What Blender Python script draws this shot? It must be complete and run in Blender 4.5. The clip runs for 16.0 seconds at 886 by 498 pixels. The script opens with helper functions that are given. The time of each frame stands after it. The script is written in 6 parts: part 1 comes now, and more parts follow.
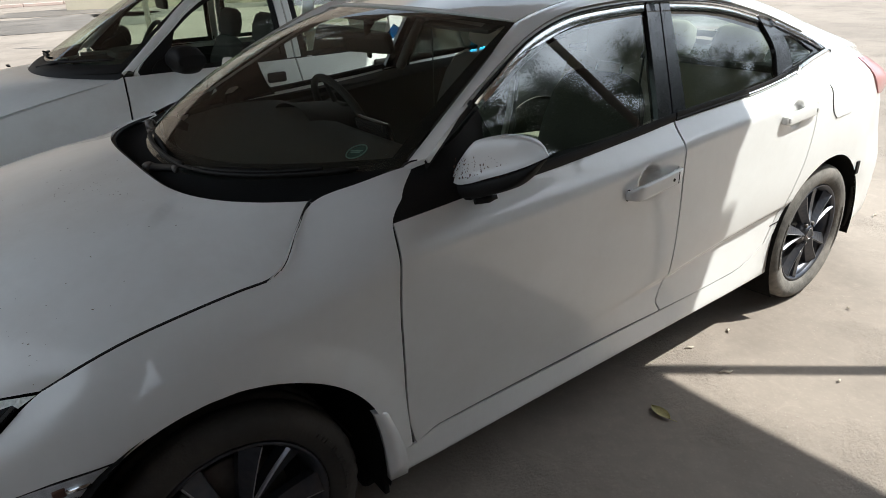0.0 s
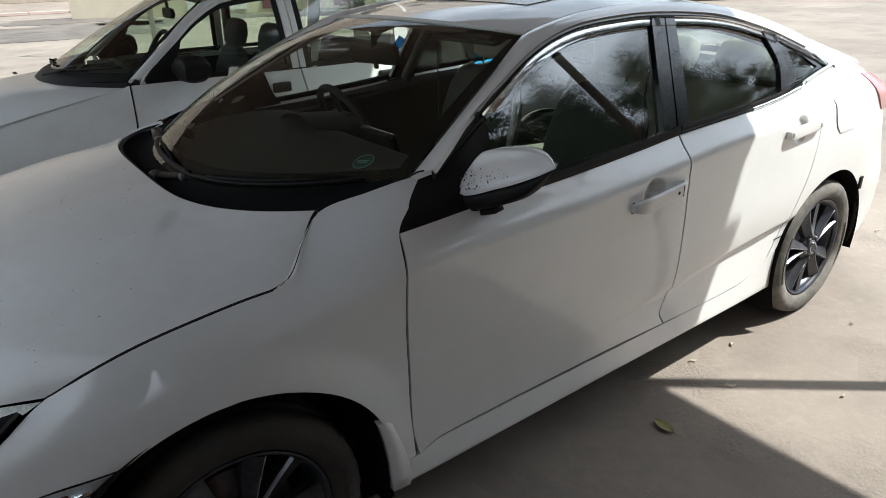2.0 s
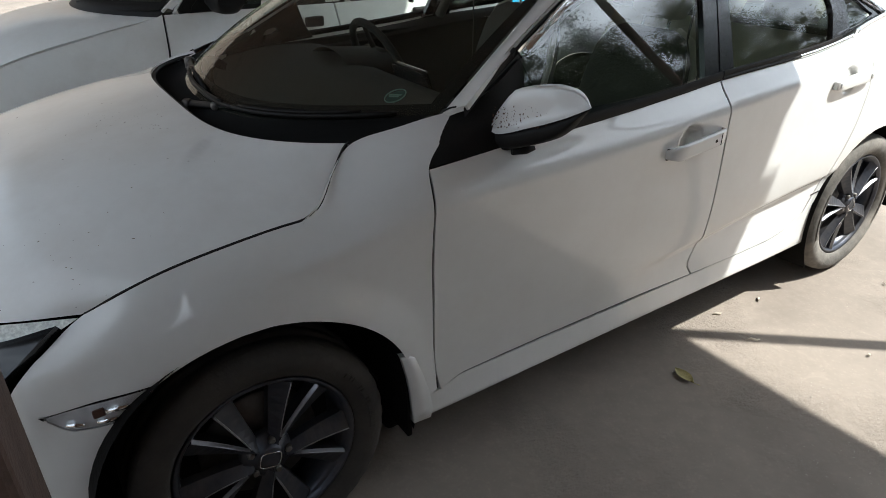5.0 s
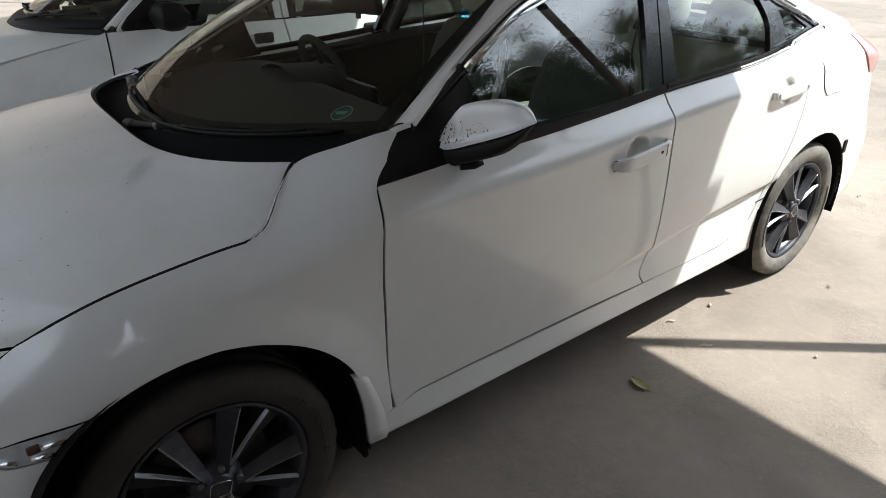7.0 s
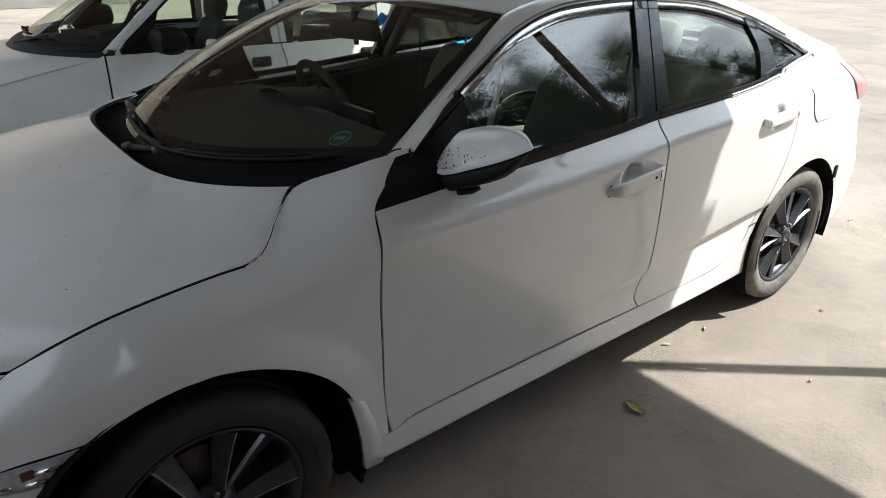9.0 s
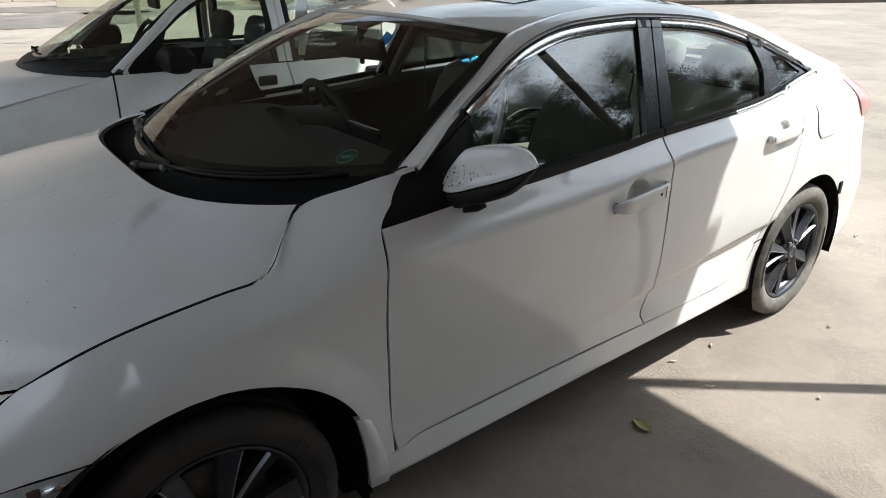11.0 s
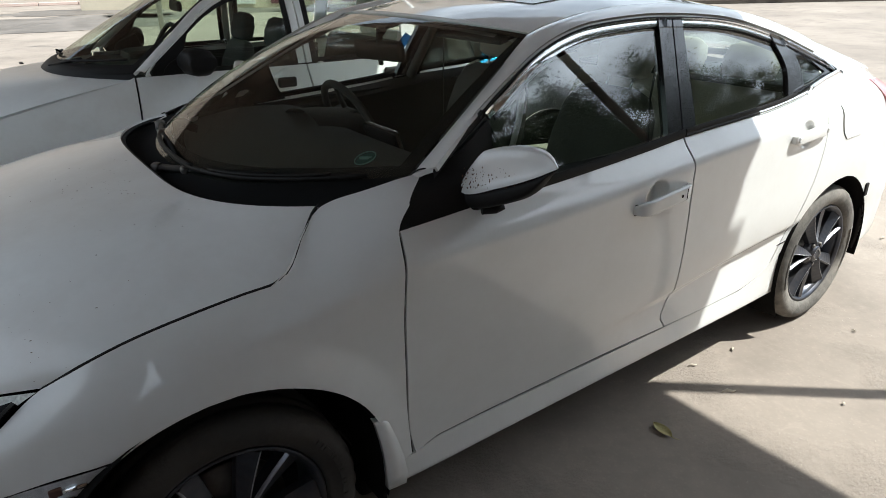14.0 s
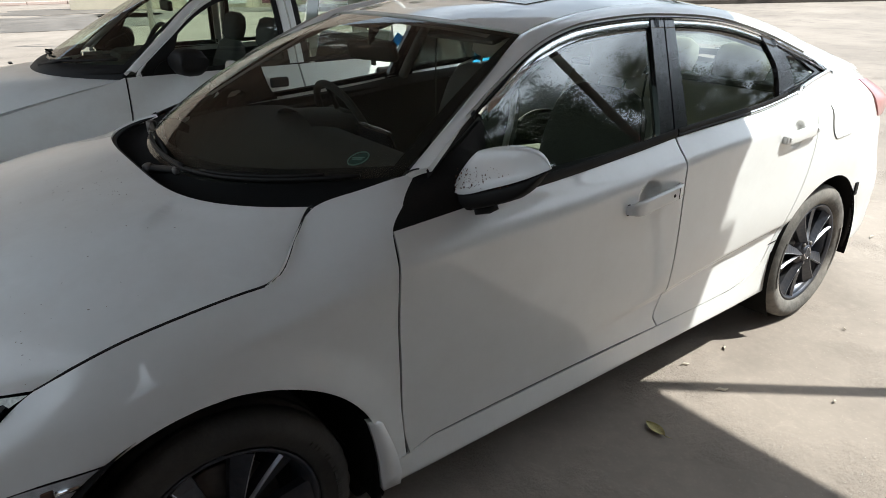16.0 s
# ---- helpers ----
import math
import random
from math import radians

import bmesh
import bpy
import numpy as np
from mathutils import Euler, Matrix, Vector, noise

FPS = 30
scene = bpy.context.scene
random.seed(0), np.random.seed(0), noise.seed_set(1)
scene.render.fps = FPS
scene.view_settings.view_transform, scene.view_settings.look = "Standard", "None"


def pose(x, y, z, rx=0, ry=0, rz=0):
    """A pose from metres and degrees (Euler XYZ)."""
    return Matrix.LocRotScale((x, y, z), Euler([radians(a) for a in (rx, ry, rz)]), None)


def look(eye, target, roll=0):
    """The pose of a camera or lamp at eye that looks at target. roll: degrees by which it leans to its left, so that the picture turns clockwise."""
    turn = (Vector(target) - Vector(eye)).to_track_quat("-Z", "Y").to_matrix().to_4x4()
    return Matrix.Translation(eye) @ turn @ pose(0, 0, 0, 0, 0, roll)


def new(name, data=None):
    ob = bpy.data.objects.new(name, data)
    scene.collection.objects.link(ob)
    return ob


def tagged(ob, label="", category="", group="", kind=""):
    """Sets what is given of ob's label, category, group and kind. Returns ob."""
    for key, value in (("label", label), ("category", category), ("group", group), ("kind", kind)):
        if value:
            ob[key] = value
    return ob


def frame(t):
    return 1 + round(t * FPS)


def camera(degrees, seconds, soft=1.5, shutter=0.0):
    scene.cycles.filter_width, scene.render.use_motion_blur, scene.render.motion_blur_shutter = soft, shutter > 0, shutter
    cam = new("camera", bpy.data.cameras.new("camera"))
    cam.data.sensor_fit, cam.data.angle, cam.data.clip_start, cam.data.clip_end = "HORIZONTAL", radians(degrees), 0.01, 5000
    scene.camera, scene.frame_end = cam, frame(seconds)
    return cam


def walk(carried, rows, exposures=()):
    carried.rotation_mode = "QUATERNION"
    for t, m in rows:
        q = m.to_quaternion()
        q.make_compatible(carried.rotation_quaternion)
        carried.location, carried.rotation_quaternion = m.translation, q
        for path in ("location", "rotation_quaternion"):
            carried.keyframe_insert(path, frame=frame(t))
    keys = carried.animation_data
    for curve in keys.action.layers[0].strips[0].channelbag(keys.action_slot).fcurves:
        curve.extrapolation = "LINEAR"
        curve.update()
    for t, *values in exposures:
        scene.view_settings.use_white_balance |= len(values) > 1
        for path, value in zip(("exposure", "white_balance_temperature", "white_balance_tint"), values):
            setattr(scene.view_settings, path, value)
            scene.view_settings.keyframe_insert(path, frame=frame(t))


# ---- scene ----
cam = camera(68.0, 16.0, soft=0.5)
PATH = [
    (0.0, -0.2811, -2.0908, 1.5501, -37.147, -24.398, 1.797),
    (0.5, -0.2833, -2.0875, 1.5472, -37.285, -23.860, 1.889),
    (1.0, -0.2853, -2.0868, 1.5500, -36.628, -24.425, 1.819),
    (1.5, -0.2947, -2.0843, 1.5461, -36.475, -24.299, 1.392),
    (2.0, -0.2937, -2.0839, 1.5502, -36.886, -23.433, 1.274),
    (2.5, -0.2901, -2.0854, 1.5584, -36.526, -23.309, 1.157),
    (3.0, -0.2951, -2.0835, 1.5554, -36.139, -23.469, 0.816),
    (3.5, -0.2982, -2.0864, 1.5468, -34.620, -25.370, 1.076),
    (4.0, -0.3043, -2.0869, 1.5280, -33.626, -28.189, 0.024),
    (6.3, -0.2887, -2.0897, 1.5304, -35.181, -27.502, 0.371),
    (6.5, -0.2824, -2.0878, 1.5310, -35.634, -27.431, 0.300),
    (7.0, -0.2701, -2.0915, 1.5305, -37.489, -26.874, 0.027),
    (7.5, -0.2722, -2.0925, 1.5372, -37.929, -25.462, 0.274),
    (8.0, -0.2753, -2.0909, 1.5415, -38.156, -25.176, -0.134),
    (10.5, -0.2846, -2.0910, 1.5436, -37.525, -24.242, -0.347),
    (11.0, -0.2855, -2.0891, 1.5467, -37.627, -23.628, -0.123),
    (11.5, -0.2750, -2.0800, 1.5470, -37.814, -23.102, -0.152),
    (12.0, -0.2827, -2.0892, 1.5527, -37.647, -23.031, -0.265),
    (12.5, -0.2860, -2.0845, 1.5494, -37.078, -23.364, -0.002),
    (13.0, -0.2794, -2.0816, 1.5497, -36.607, -23.447, -0.056),
    (13.5, -0.2796, -2.0832, 1.5492, -36.481, -23.200, 0.226),
    (14.0, -0.2819, -2.0831, 1.5467, -36.122, -23.553, 0.324),
    (14.5, -0.2863, -2.0813, 1.5464, -36.010, -23.661, 0.412),
    (15.0, -0.2856, -2.0849, 1.5497, -35.945, -23.303, 0.250),
    (15.5, -0.2864, -2.0793, 1.5489, -35.722, -23.100, 0.213),
    (16.0, -0.2845, -2.0805, 1.5478, -36.813, -23.571, 0.211),
]
walk(cam, [(r[0], pose(r[1], r[2], r[3], 90 + r[5], r[6], r[4])) for r in PATH], [(0.0, 0.76, 6300, 6), (3.0, 0.76, 6240, 6), (4.2, 0.97, 6280, 6), (6.5, 1.00, 6320, 6), (8.0, 0.91, 6320, 6), (16.0, 0.86, 6240, 5)])

# ---- light ----
SUN = Vector((0.320, -0.270, 0.645)).normalized()
world = bpy.data.worlds.new("sky")
scene.world = world
world.use_nodes = True
wt = world.node_tree
wt.nodes.clear()
sky = wt.nodes.new("ShaderNodeTexSky")
sky.sky_type, sky.sun_disc = "NISHITA", False
sky.sun_elevation = math.asin(SUN.z)
sky.sun_rotation = math.atan2(SUN.x, SUN.y)
sky.dust_density, sky.air_density = 2.5, 1.0
# broken cloud in the sky
tc = wt.nodes.new("ShaderNodeTexCoord")
mp = wt.nodes.new("ShaderNodeMapping")
mp.inputs["Scale"].default_value = (1.0, 1.0, 2.2)
cl = wt.nodes.new("ShaderNodeTexNoise")
cl.inputs["Scale"].default_value, cl.inputs["Detail"].default_value = 5.5, 8
ramp = wt.nodes.new("ShaderNodeValToRGB")
ramp.color_ramp.elements[0].position, ramp.color_ramp.elements[1].position = 0.42, 0.66
ramp.color_ramp.elements[0].color = (0.34, 0.34, 0.34, 1)
mix = wt.nodes.new("ShaderNodeMix")
mix.data_type = "RGBA"
mix.inputs[7].default_value = (22, 22.3, 22.8, 1)
bg = wt.nodes.new("ShaderNodeBackground")
bg.inputs[1].default_value = 0.056
wo = wt.nodes.new("ShaderNodeOutputWorld")
wt.links.new(tc.outputs["Generated"], mp.inputs[0])
wt.links.new(mp.outputs[0], cl.inputs["Vector"])
wt.links.new(cl.outputs[0], ramp.inputs[0])
# the cloud closes up towards the horizon
sep = wt.nodes.new("ShaderNodeSeparateXYZ")
haze = wt.nodes.new("ShaderNodeMapRange")
haze.inputs[1].default_value, haze.inputs[2].default_value = 0.10, 0.38
haze.inputs[3].default_value, haze.inputs[4].default_value = 0.65, 0.0
most = wt.nodes.new("ShaderNodeMath")
most.operation = "MAXIMUM"
wt.links.new(tc.outputs["Generated"], sep.inputs[0])
wt.links.new(sep.outputs[2], haze.inputs[0])
wt.links.new(haze.outputs[0], most.inputs[0])
wt.links.new(ramp.outputs[0], most.inputs[1])
wt.links.new(most.outputs[0], mix.inputs[0])
wt.links.new(sky.outputs[0], mix.inputs[6])
# cloud is brighter towards the sun, as thin cloud is
dot = wt.nodes.new("ShaderNodeVectorMath")
dot.operation, dot.inputs[1].default_value = "DOT_PRODUCT", SUN
nrm = wt.nodes.new("ShaderNodeVectorMath")
nrm.operation = "NORMALIZE"
lobe = wt.nodes.new("ShaderNodeMapRange")
lobe.inputs[1].default_value, lobe.inputs[2].default_value = 0.35, 1.0
lobe.inputs[3].default_value, lobe.inputs[4].default_value = 15.0, 38.0
cloud = wt.nodes.new("ShaderNodeVectorMath")
cloud.operation, cloud.inputs[0].default_value = "SCALE", (0.91, 0.99, 1.10)
wt.links.new(tc.outputs["Generated"], nrm.inputs[0])
wt.links.new(nrm.outputs[0], dot.inputs[0])
wt.links.new(dot.outputs["Value"], lobe.inputs[0])
wt.links.new(lobe.outputs[0], cloud.inputs[3])
wt.links.new(cloud.outputs[0], mix.inputs[7])
wt.links.new(mix.outputs[2], bg.inputs[0])
wt.links.new(bg.outputs[0], wo.inputs[0])
sun = new("sun", bpy.data.lights.new("sun", "SUN"))
sun.data.energy, sun.data.angle, sun.data.color = 5.0, radians(0.53), (1.0, 0.97, 0.925)
sun.matrix_world = look(SUN * 30, (0, 0, 0))


# ---- materials ----
def material(name, colour, rough=0.5, metal=0.0, coat=0.0, vary=0.0, scale=4.0, fine=60.0, bump=0.0, dust=None, dust_amount=0.0,
             dust_scale=2.5, spec=0.5, emit=None, per_piece=0.0, stretch=(1, 1, 1), coat_rough=(0.0, 0.02)):
    m = bpy.data.materials.new(name)
    m.use_nodes = True
    nt = m.node_tree
    b = nt.nodes["Principled BSDF"]
    b.inputs["Base Color"].default_value = (*colour, 1)
    b.inputs["Roughness"].default_value, b.inputs["Metallic"].default_value = rough, metal
    b.inputs["Coat Weight"].default_value, b.inputs["Coat Roughness"].default_value = coat, 0.03
    b.inputs["Specular IOR Level"].default_value = spec
    if emit:
        b.inputs["Emission Color"].default_value, b.inputs["Emission Strength"].default_value = (*emit[0], 1), emit[1]
    co = nt.nodes.new("ShaderNodeTexCoord")
    mapping = nt.nodes.new("ShaderNodeMapping")
    mapping.inputs["Scale"].default_value = stretch
    nt.links.new(co.outputs["Object"], mapping.inputs[0])
    colour_out = None
    if vary or dust_amount:
        a = nt.nodes.new("ShaderNodeTexNoise")
        a.inputs["Scale"].default_value, a.inputs["Detail"].default_value = scale, 5
        f = nt.nodes.new("ShaderNodeTexNoise")
        f.inputs["Scale"].default_value, f.inputs["Detail"].default_value = fine, 3
        for n in (a, f):
            nt.links.new(mapping.outputs[0], n.inputs["Vector"])
        s = nt.nodes.new("ShaderNodeMath")
        s.operation = "ADD"
        nt.links.new(a.outputs[0], s.inputs[0])
        nt.links.new(f.outputs[0], s.inputs[1])
        r = nt.nodes.new("ShaderNodeMapRange")
        r.inputs[1].default_value, r.inputs[2].default_value = 0.6, 1.4
        r.inputs[3].default_value, r.inputs[4].default_value = 1 - vary, 1 + vary
        nt.links.new(s.outputs[0], r.inputs[0])
        v = nt.nodes.new("ShaderNodeVectorMath")
        v.operation = "SCALE"
        v.inputs[0].default_value = colour
        nt.links.new(r.outputs[0], v.inputs[3])
        colour_out = v.outputs[0]
        if dust_amount:
            d = nt.nodes.new("ShaderNodeTexNoise")
            d.inputs["Scale"].default_value, d.inputs["Detail"].default_value, d.inputs["Roughness"].default_value = dust_scale, 8, 0.65
            nt.links.new(mapping.outputs[0], d.inputs["Vector"])
            dr = nt.nodes.new("ShaderNodeMapRange")
            dr.inputs[1].default_value, dr.inputs[2].default_value = 0.42, 0.72
            dr.inputs[4].default_value = dust_amount
            nt.links.new(d.outputs[0], dr.inputs[0])
            mx = nt.nodes.new("ShaderNodeMix")
            mx.data_type = "RGBA"
            mx.inputs[7].default_value = (*dust, 1)
            nt.links.new(dr.outputs[0], mx.inputs[0])
            nt.links.new(colour_out, mx.inputs[6])
            colour_out = mx.outputs[2]
            rr = nt.nodes.new("ShaderNodeMapRange")
            rr.inputs[3].default_value, rr.inputs[4].default_value = rough, min(1, rough + 0.45 * dust_amount + 0.05)
            nt.links.new(dr.outputs[0], rr.inputs[0])
            nt.links.new(rr.outputs[0], b.inputs["Roughness"])
            if coat:
                cr = nt.nodes.new("ShaderNodeMapRange")
                cr.inputs[3].default_value, cr.inputs[4].default_value = coat_rough
                nt.links.new(d.outputs[0], cr.inputs[0])
                nt.links.new(cr.outputs[0], b.inputs["Coat Roughness"])
    if per_piece and colour_out is not None:
        oi = nt.nodes.new("ShaderNodeObjectInfo")
        pr = nt.nodes.new("ShaderNodeMapRange")
        pr.inputs[3].default_value, pr.inputs[4].default_value = 1 - per_piece, 1 + per_piece
        nt.links.new(oi.outputs["Random"], pr.inputs[0])
        pv = nt.nodes.new("ShaderNodeVectorMath")
        pv.operation = "SCALE"
        nt.links.new(colour_out, pv.inputs[0])
        nt.links.new(pr.outputs[0], pv.inputs[3])
        colour_out = pv.outputs[0]
    if colour_out is not None:
        nt.links.new(colour_out, b.inputs["Base Color"])
    if bump:
        bn = nt.nodes.new("ShaderNodeTexNoise")
        bn.inputs["Scale"].default_value, bn.inputs["Detail"].default_value = fine, 6
        nt.links.new(mapping.outputs[0], bn.inputs["Vector"])
        bp = nt.nodes.new("ShaderNodeBump")
        bp.inputs["Strength"].default_value, bp.inputs["Distance"].default_value = min(1, bump), 0.01
        nt.links.new(bn.outputs[0], bp.inputs["Height"])
        nt.links.new(bp.outputs[0], b.inputs["Normal"])
    return m


def glass(name, tint, dust=0.0, dust_colour=(0.30, 0.24, 0.19), base=0.13, power=5.0, most=1.0):
    """A thin tinted pane: clear along the ray, mirror-like by Fresnel, with a film of dust."""
    m = bpy.data.materials.new(name)
    m.use_nodes = True
    nt = m.node_tree
    nt.nodes.clear()
    out = nt.nodes.new("ShaderNodeOutputMaterial")
    tr = nt.nodes.new("ShaderNodeBsdfTransparent")
    tr.inputs[0].default_value = (*tint, 1)
    gl = nt.nodes.new("ShaderNodeBsdfGlossy")
    gl.inputs["Roughness"].default_value = 0.0
    lw = nt.nodes.new("ShaderNodeLayerWeight")
    lw.inputs[0].default_value = 0.5
    pw = nt.nodes.new("ShaderNodeMath")
    pw.operation, pw.inputs[1].default_value = "POWER", power
    fr = nt.nodes.new("ShaderNodeMapRange")
    fr.inputs[3].default_value, fr.inputs[4].default_value = base, most
    nt.links.new(lw.outputs["Facing"], pw.inputs[0])
    nt.links.new(pw.outputs[0], fr.inputs[0])
    mx = nt.nodes.new("ShaderNodeMixShader")
    nt.links.new(fr.outputs[0], mx.inputs[0])
    nt.links.new(tr.outputs[0], mx.inputs[1])
    nt.links.new(gl.outputs[0], mx.inputs[2])
    last = mx.outputs[0]
    if dust:
        df = nt.nodes.new("ShaderNodeBsdfDiffuse")
        df.inputs[0].default_value = (*dust_colour, 1)
        co = nt.nodes.new("ShaderNodeTexCoord")
        mp = nt.nodes.new("ShaderNodeMapping")
        mp.inputs["Scale"].default_value = (0.8, 7.0, 0.8)
        n = nt.nodes.new("ShaderNodeTexNoise")
        n.inputs["Scale"].default_value, n.inputs["Detail"].default_value = 3.0, 7
        r = nt.nodes.new("ShaderNodeMapRange")
        r.inputs[1].default_value, r.inputs[2].default_value = 0.35, 0.75
        r.inputs[3].default_value, r.inputs[4].default_value = 0.25 * dust, dust
        m2 = nt.nodes.new("ShaderNodeMixShader")
        nt.links.new(co.outputs["Object"], mp.inputs[0])
        nt.links.new(mp.outputs[0], n.inputs["Vector"])
        nt.links.new(n.outputs[0], r.inputs[0])
        nt.links.new(r.outputs[0], m2.inputs[0])
        nt.links.new(last, m2.inputs[1])
        nt.links.new(df.outputs[0], m2.inputs[2])
        last = m2.outputs[0]
    nt.links.new(last, out.inputs[0])
    return m


DUST = (0.42, 0.36, 0.30)
PAINT = material("white_paint", (0.80, 0.80, 0.78), 0.34, coat=1.0, vary=0.015, scale=3, fine=40, dust=DUST, dust_amount=0.16, dust_scale=2.2)
PAINT_DUSTY = material("dusty_white_paint", (0.80, 0.80, 0.78), 0.38, coat=0.75, vary=0.02, scale=3, fine=40, dust=DUST, dust_amount=0.26, dust_scale=3.0, coat_rough=(0.06, 0.16))
FRIT = material("black_glass_border", (0.008, 0.008, 0.008), 0.9, spec=0.1, vary=0.1)
PAINT_B = material("older_white_paint", (0.76, 0.77, 0.75), 0.40, coat=0.6, vary=0.02, scale=3, fine=40, dust=DUST, dust_amount=0.28, dust_scale=2.8, coat_rough=(0.08, 0.25))
BLACK = material("black_plastic", (0.009, 0.0085, 0.008), 0.55, vary=0.2, scale=8, fine=180, bump=0.05, dust=(0.035, 0.028, 0.023), dust_amount=0.12, dust_scale=9, spec=0.18)
GLOSSBLACK = material("gloss_black", (0.012, 0.012, 0.014), 0.24, coat=0.5, vary=0.1, dust=(0.10, 0.09, 0.08), dust_amount=0.01, dust_scale=3)
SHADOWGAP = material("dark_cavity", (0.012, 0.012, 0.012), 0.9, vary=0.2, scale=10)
LINER = material("wheel_arch_liner", (0.008, 0.0075, 0.007), 0.95, vary=0.3, scale=9, fine=120, bump=0.2, spec=0.1)
CHROME = material("chrome", (0.86, 0.87, 0.88), 0.20, metal=1.0, vary=0.03, dust=(0.5, 0.46, 0.42), dust_amount=0.12, dust_scale=14)
RUBBER = material("tyre_rubber", (0.034, 0.031, 0.028), 0.90, vary=0.12, scale=6, fine=90, bump=0.2, dust=(0.16, 0.135, 0.11), dust_amount=0.22, dust_scale=5)
# paler copy for the rear tyres: some dust, and sunlight put into the colour
RUBBER_SUNLIT = material("sunlit_dusty_rubber", (0.10, 0.093, 0.083), 0.92, vary=0.15, scale=7, fine=90, bump=0.25, dust=(0.34, 0.31, 0.27), dust_amount=0.75, dust_scale=6)
ALLOY_DARK = material("dark_alloy", (0.052, 0.058, 0.074), 0.36, metal=0.6, vary=0.12, scale=10, dust=(0.22, 0.19, 0.16), dust_amount=0.35, dust_scale=8)
ALLOY = material("machined_alloy", (0.42, 0.43, 0.46), 0.30, metal=0.85, vary=0.06, scale=12, dust=(0.36, 0.32, 0.28), dust_amount=0.35, dust_scale=9)
STEEL = material("dull_steel", (0.18, 0.17, 0.16), 0.55, metal=0.8, vary=0.2, scale=14)
CREAM = material("cream_fabric", (0.60, 0.55, 0.45), 0.85, vary=0.08, scale=9, fine=220, bump=0.25)
SEATCLOTH = material("taupe_seat_cloth", (0.10, 0.092, 0.078), 0.9, vary=0.15, scale=12, fine=220, bump=0.25)
DASH = material("dashboard_vinyl", (0.010, 0.010, 0.009), 0.7, vary=0.15, scale=7, fine=260, bump=0.2, dust=(0.05, 0.045, 0.036), dust_amount=0.2)
HEADLINER = material("headliner_cloth", (0.34, 0.33, 0.30), 0.95, vary=0.06, scale=6, fine=300, bump=0.15)
CARPET = material("dark_carpet", (0.03, 0.028, 0.026), 0.98, vary=0.2, scale=12, fine=300, bump=0.4)
# real dust film, laid on heavier and greener to paint a veil of reflection
WIND = glass("windshield_glass", (0.84, 0.90, 0.84), dust=0.10, dust_colour=(0.25, 0.22, 0.165), base=0.035, most=0.9)
SIDEGLASS = glass("side_glass", (0.52, 0.58, 0.54), dust=0.006, base=0.16)
FILMGLASS = glass("dark_window_film", (0.05, 0.055, 0.055), base=0.06)
CLEARGLASS = glass("clear_glass", (0.74, 0.83, 0.74), dust=0.04, base=0.10, most=0.8)
LENS = glass("lamp_lens", (0.90, 0.91, 0.92), dust=0.03, base=0.09)
MIRROR = material("mirror_silver", (0.85, 0.86, 0.87), 0.02, metal=1.0)
# paled, with pink dust, to put the sun's glare into the lens colour
RED = material("red_lens", (0.46, 0.13, 0.13), 0.25, coat=0.8, vary=0.08, dust=(0.55, 0.42, 0.40), dust_amount=0.5)
SILVERED = material("silvered_plastic", (0.86, 0.87, 0.88), 0.20, metal=0.3, vary=0.12, scale=60)
LAMPTEX = material("ribbed_lamp_lens", (0.66, 0.67, 0.62), 0.25, coat=0.6, vary=0.35, scale=60, fine=160, bump=0.5)
AMBER = material("dark_amber_bulb", (0.10, 0.045, 0.03), 0.3, coat=0.5, vary=0.2, scale=40)
BLUEGLASS = glass("blue_film", (0.03, 0.22, 0.40), base=0.04)
GREENINK = material("sticker_print", (0.15, 0.27, 0.24), 0.6, vary=0.15, scale=60)
DARKINK = material("sticker_dark", (0.03, 0.08, 0.07), 0.6, vary=0.1, scale=60)
MUD = material("dried_mud", (0.10, 0.055, 0.032), 0.95, vary=0.3, scale=60, fine=300)


# ---- curves and surfaces ----
class Curve:
    """A smooth line through stations (x, a, b, ...), with no overshoot between them."""

    def __init__(self, stations):
        q = np.array(stations, float)
        self.x, self.v = q[:, 0], q[:, 1:]
        h = np.diff(self.x)[:, None]
        d = np.diff(self.v, axis=0) / h
        m = np.zeros_like(self.v)
        m[0], m[-1] = d[0], d[-1]
        for i in range(1, len(q) - 1):
            for k in range(self.v.shape[1]):
                if d[i - 1, k] * d[i, k] > 0:
                    w1, w2 = 2 * h[i, 0] + h[i - 1, 0], h[i, 0] + 2 * h[i - 1, 0]
                    m[i, k] = (w1 + w2) / (w1 / d[i - 1, k] + w2 / d[i, k])
        self.m = m

    def __call__(self, x):
        x = min(max(x, self.x[0]), self.x[-1])
        i = min(max(int(np.searchsorted(self.x, x)) - 1, 0), len(self.x) - 2)
        h = self.x[i + 1] - self.x[i]
        t = (x - self.x[i]) / h
        return ((1 + 2 * t) * (1 - t) ** 2 * self.v[i] + t * (1 - t) ** 2 * h * self.m[i]
                + t * t * (3 - 2 * t) * self.v[i + 1] + t * t * (t - 1) * h * self.m[i + 1])


def line(points, n):
    """n points at even steps along a smooth line through the given points."""
    p = np.array(points, float)
    if len(p) == 2:
        return np.array([p[0] + (p[1] - p[0]) * t for t in np.linspace(0, 1, n)])
    s = np.r_[0, np.cumsum(np.linalg.norm(np.diff(p, axis=0), axis=1))]
    c = Curve(np.c_[s / s[-1], p])
    return np.array([c(t) for t in np.linspace(0, 1, n)])


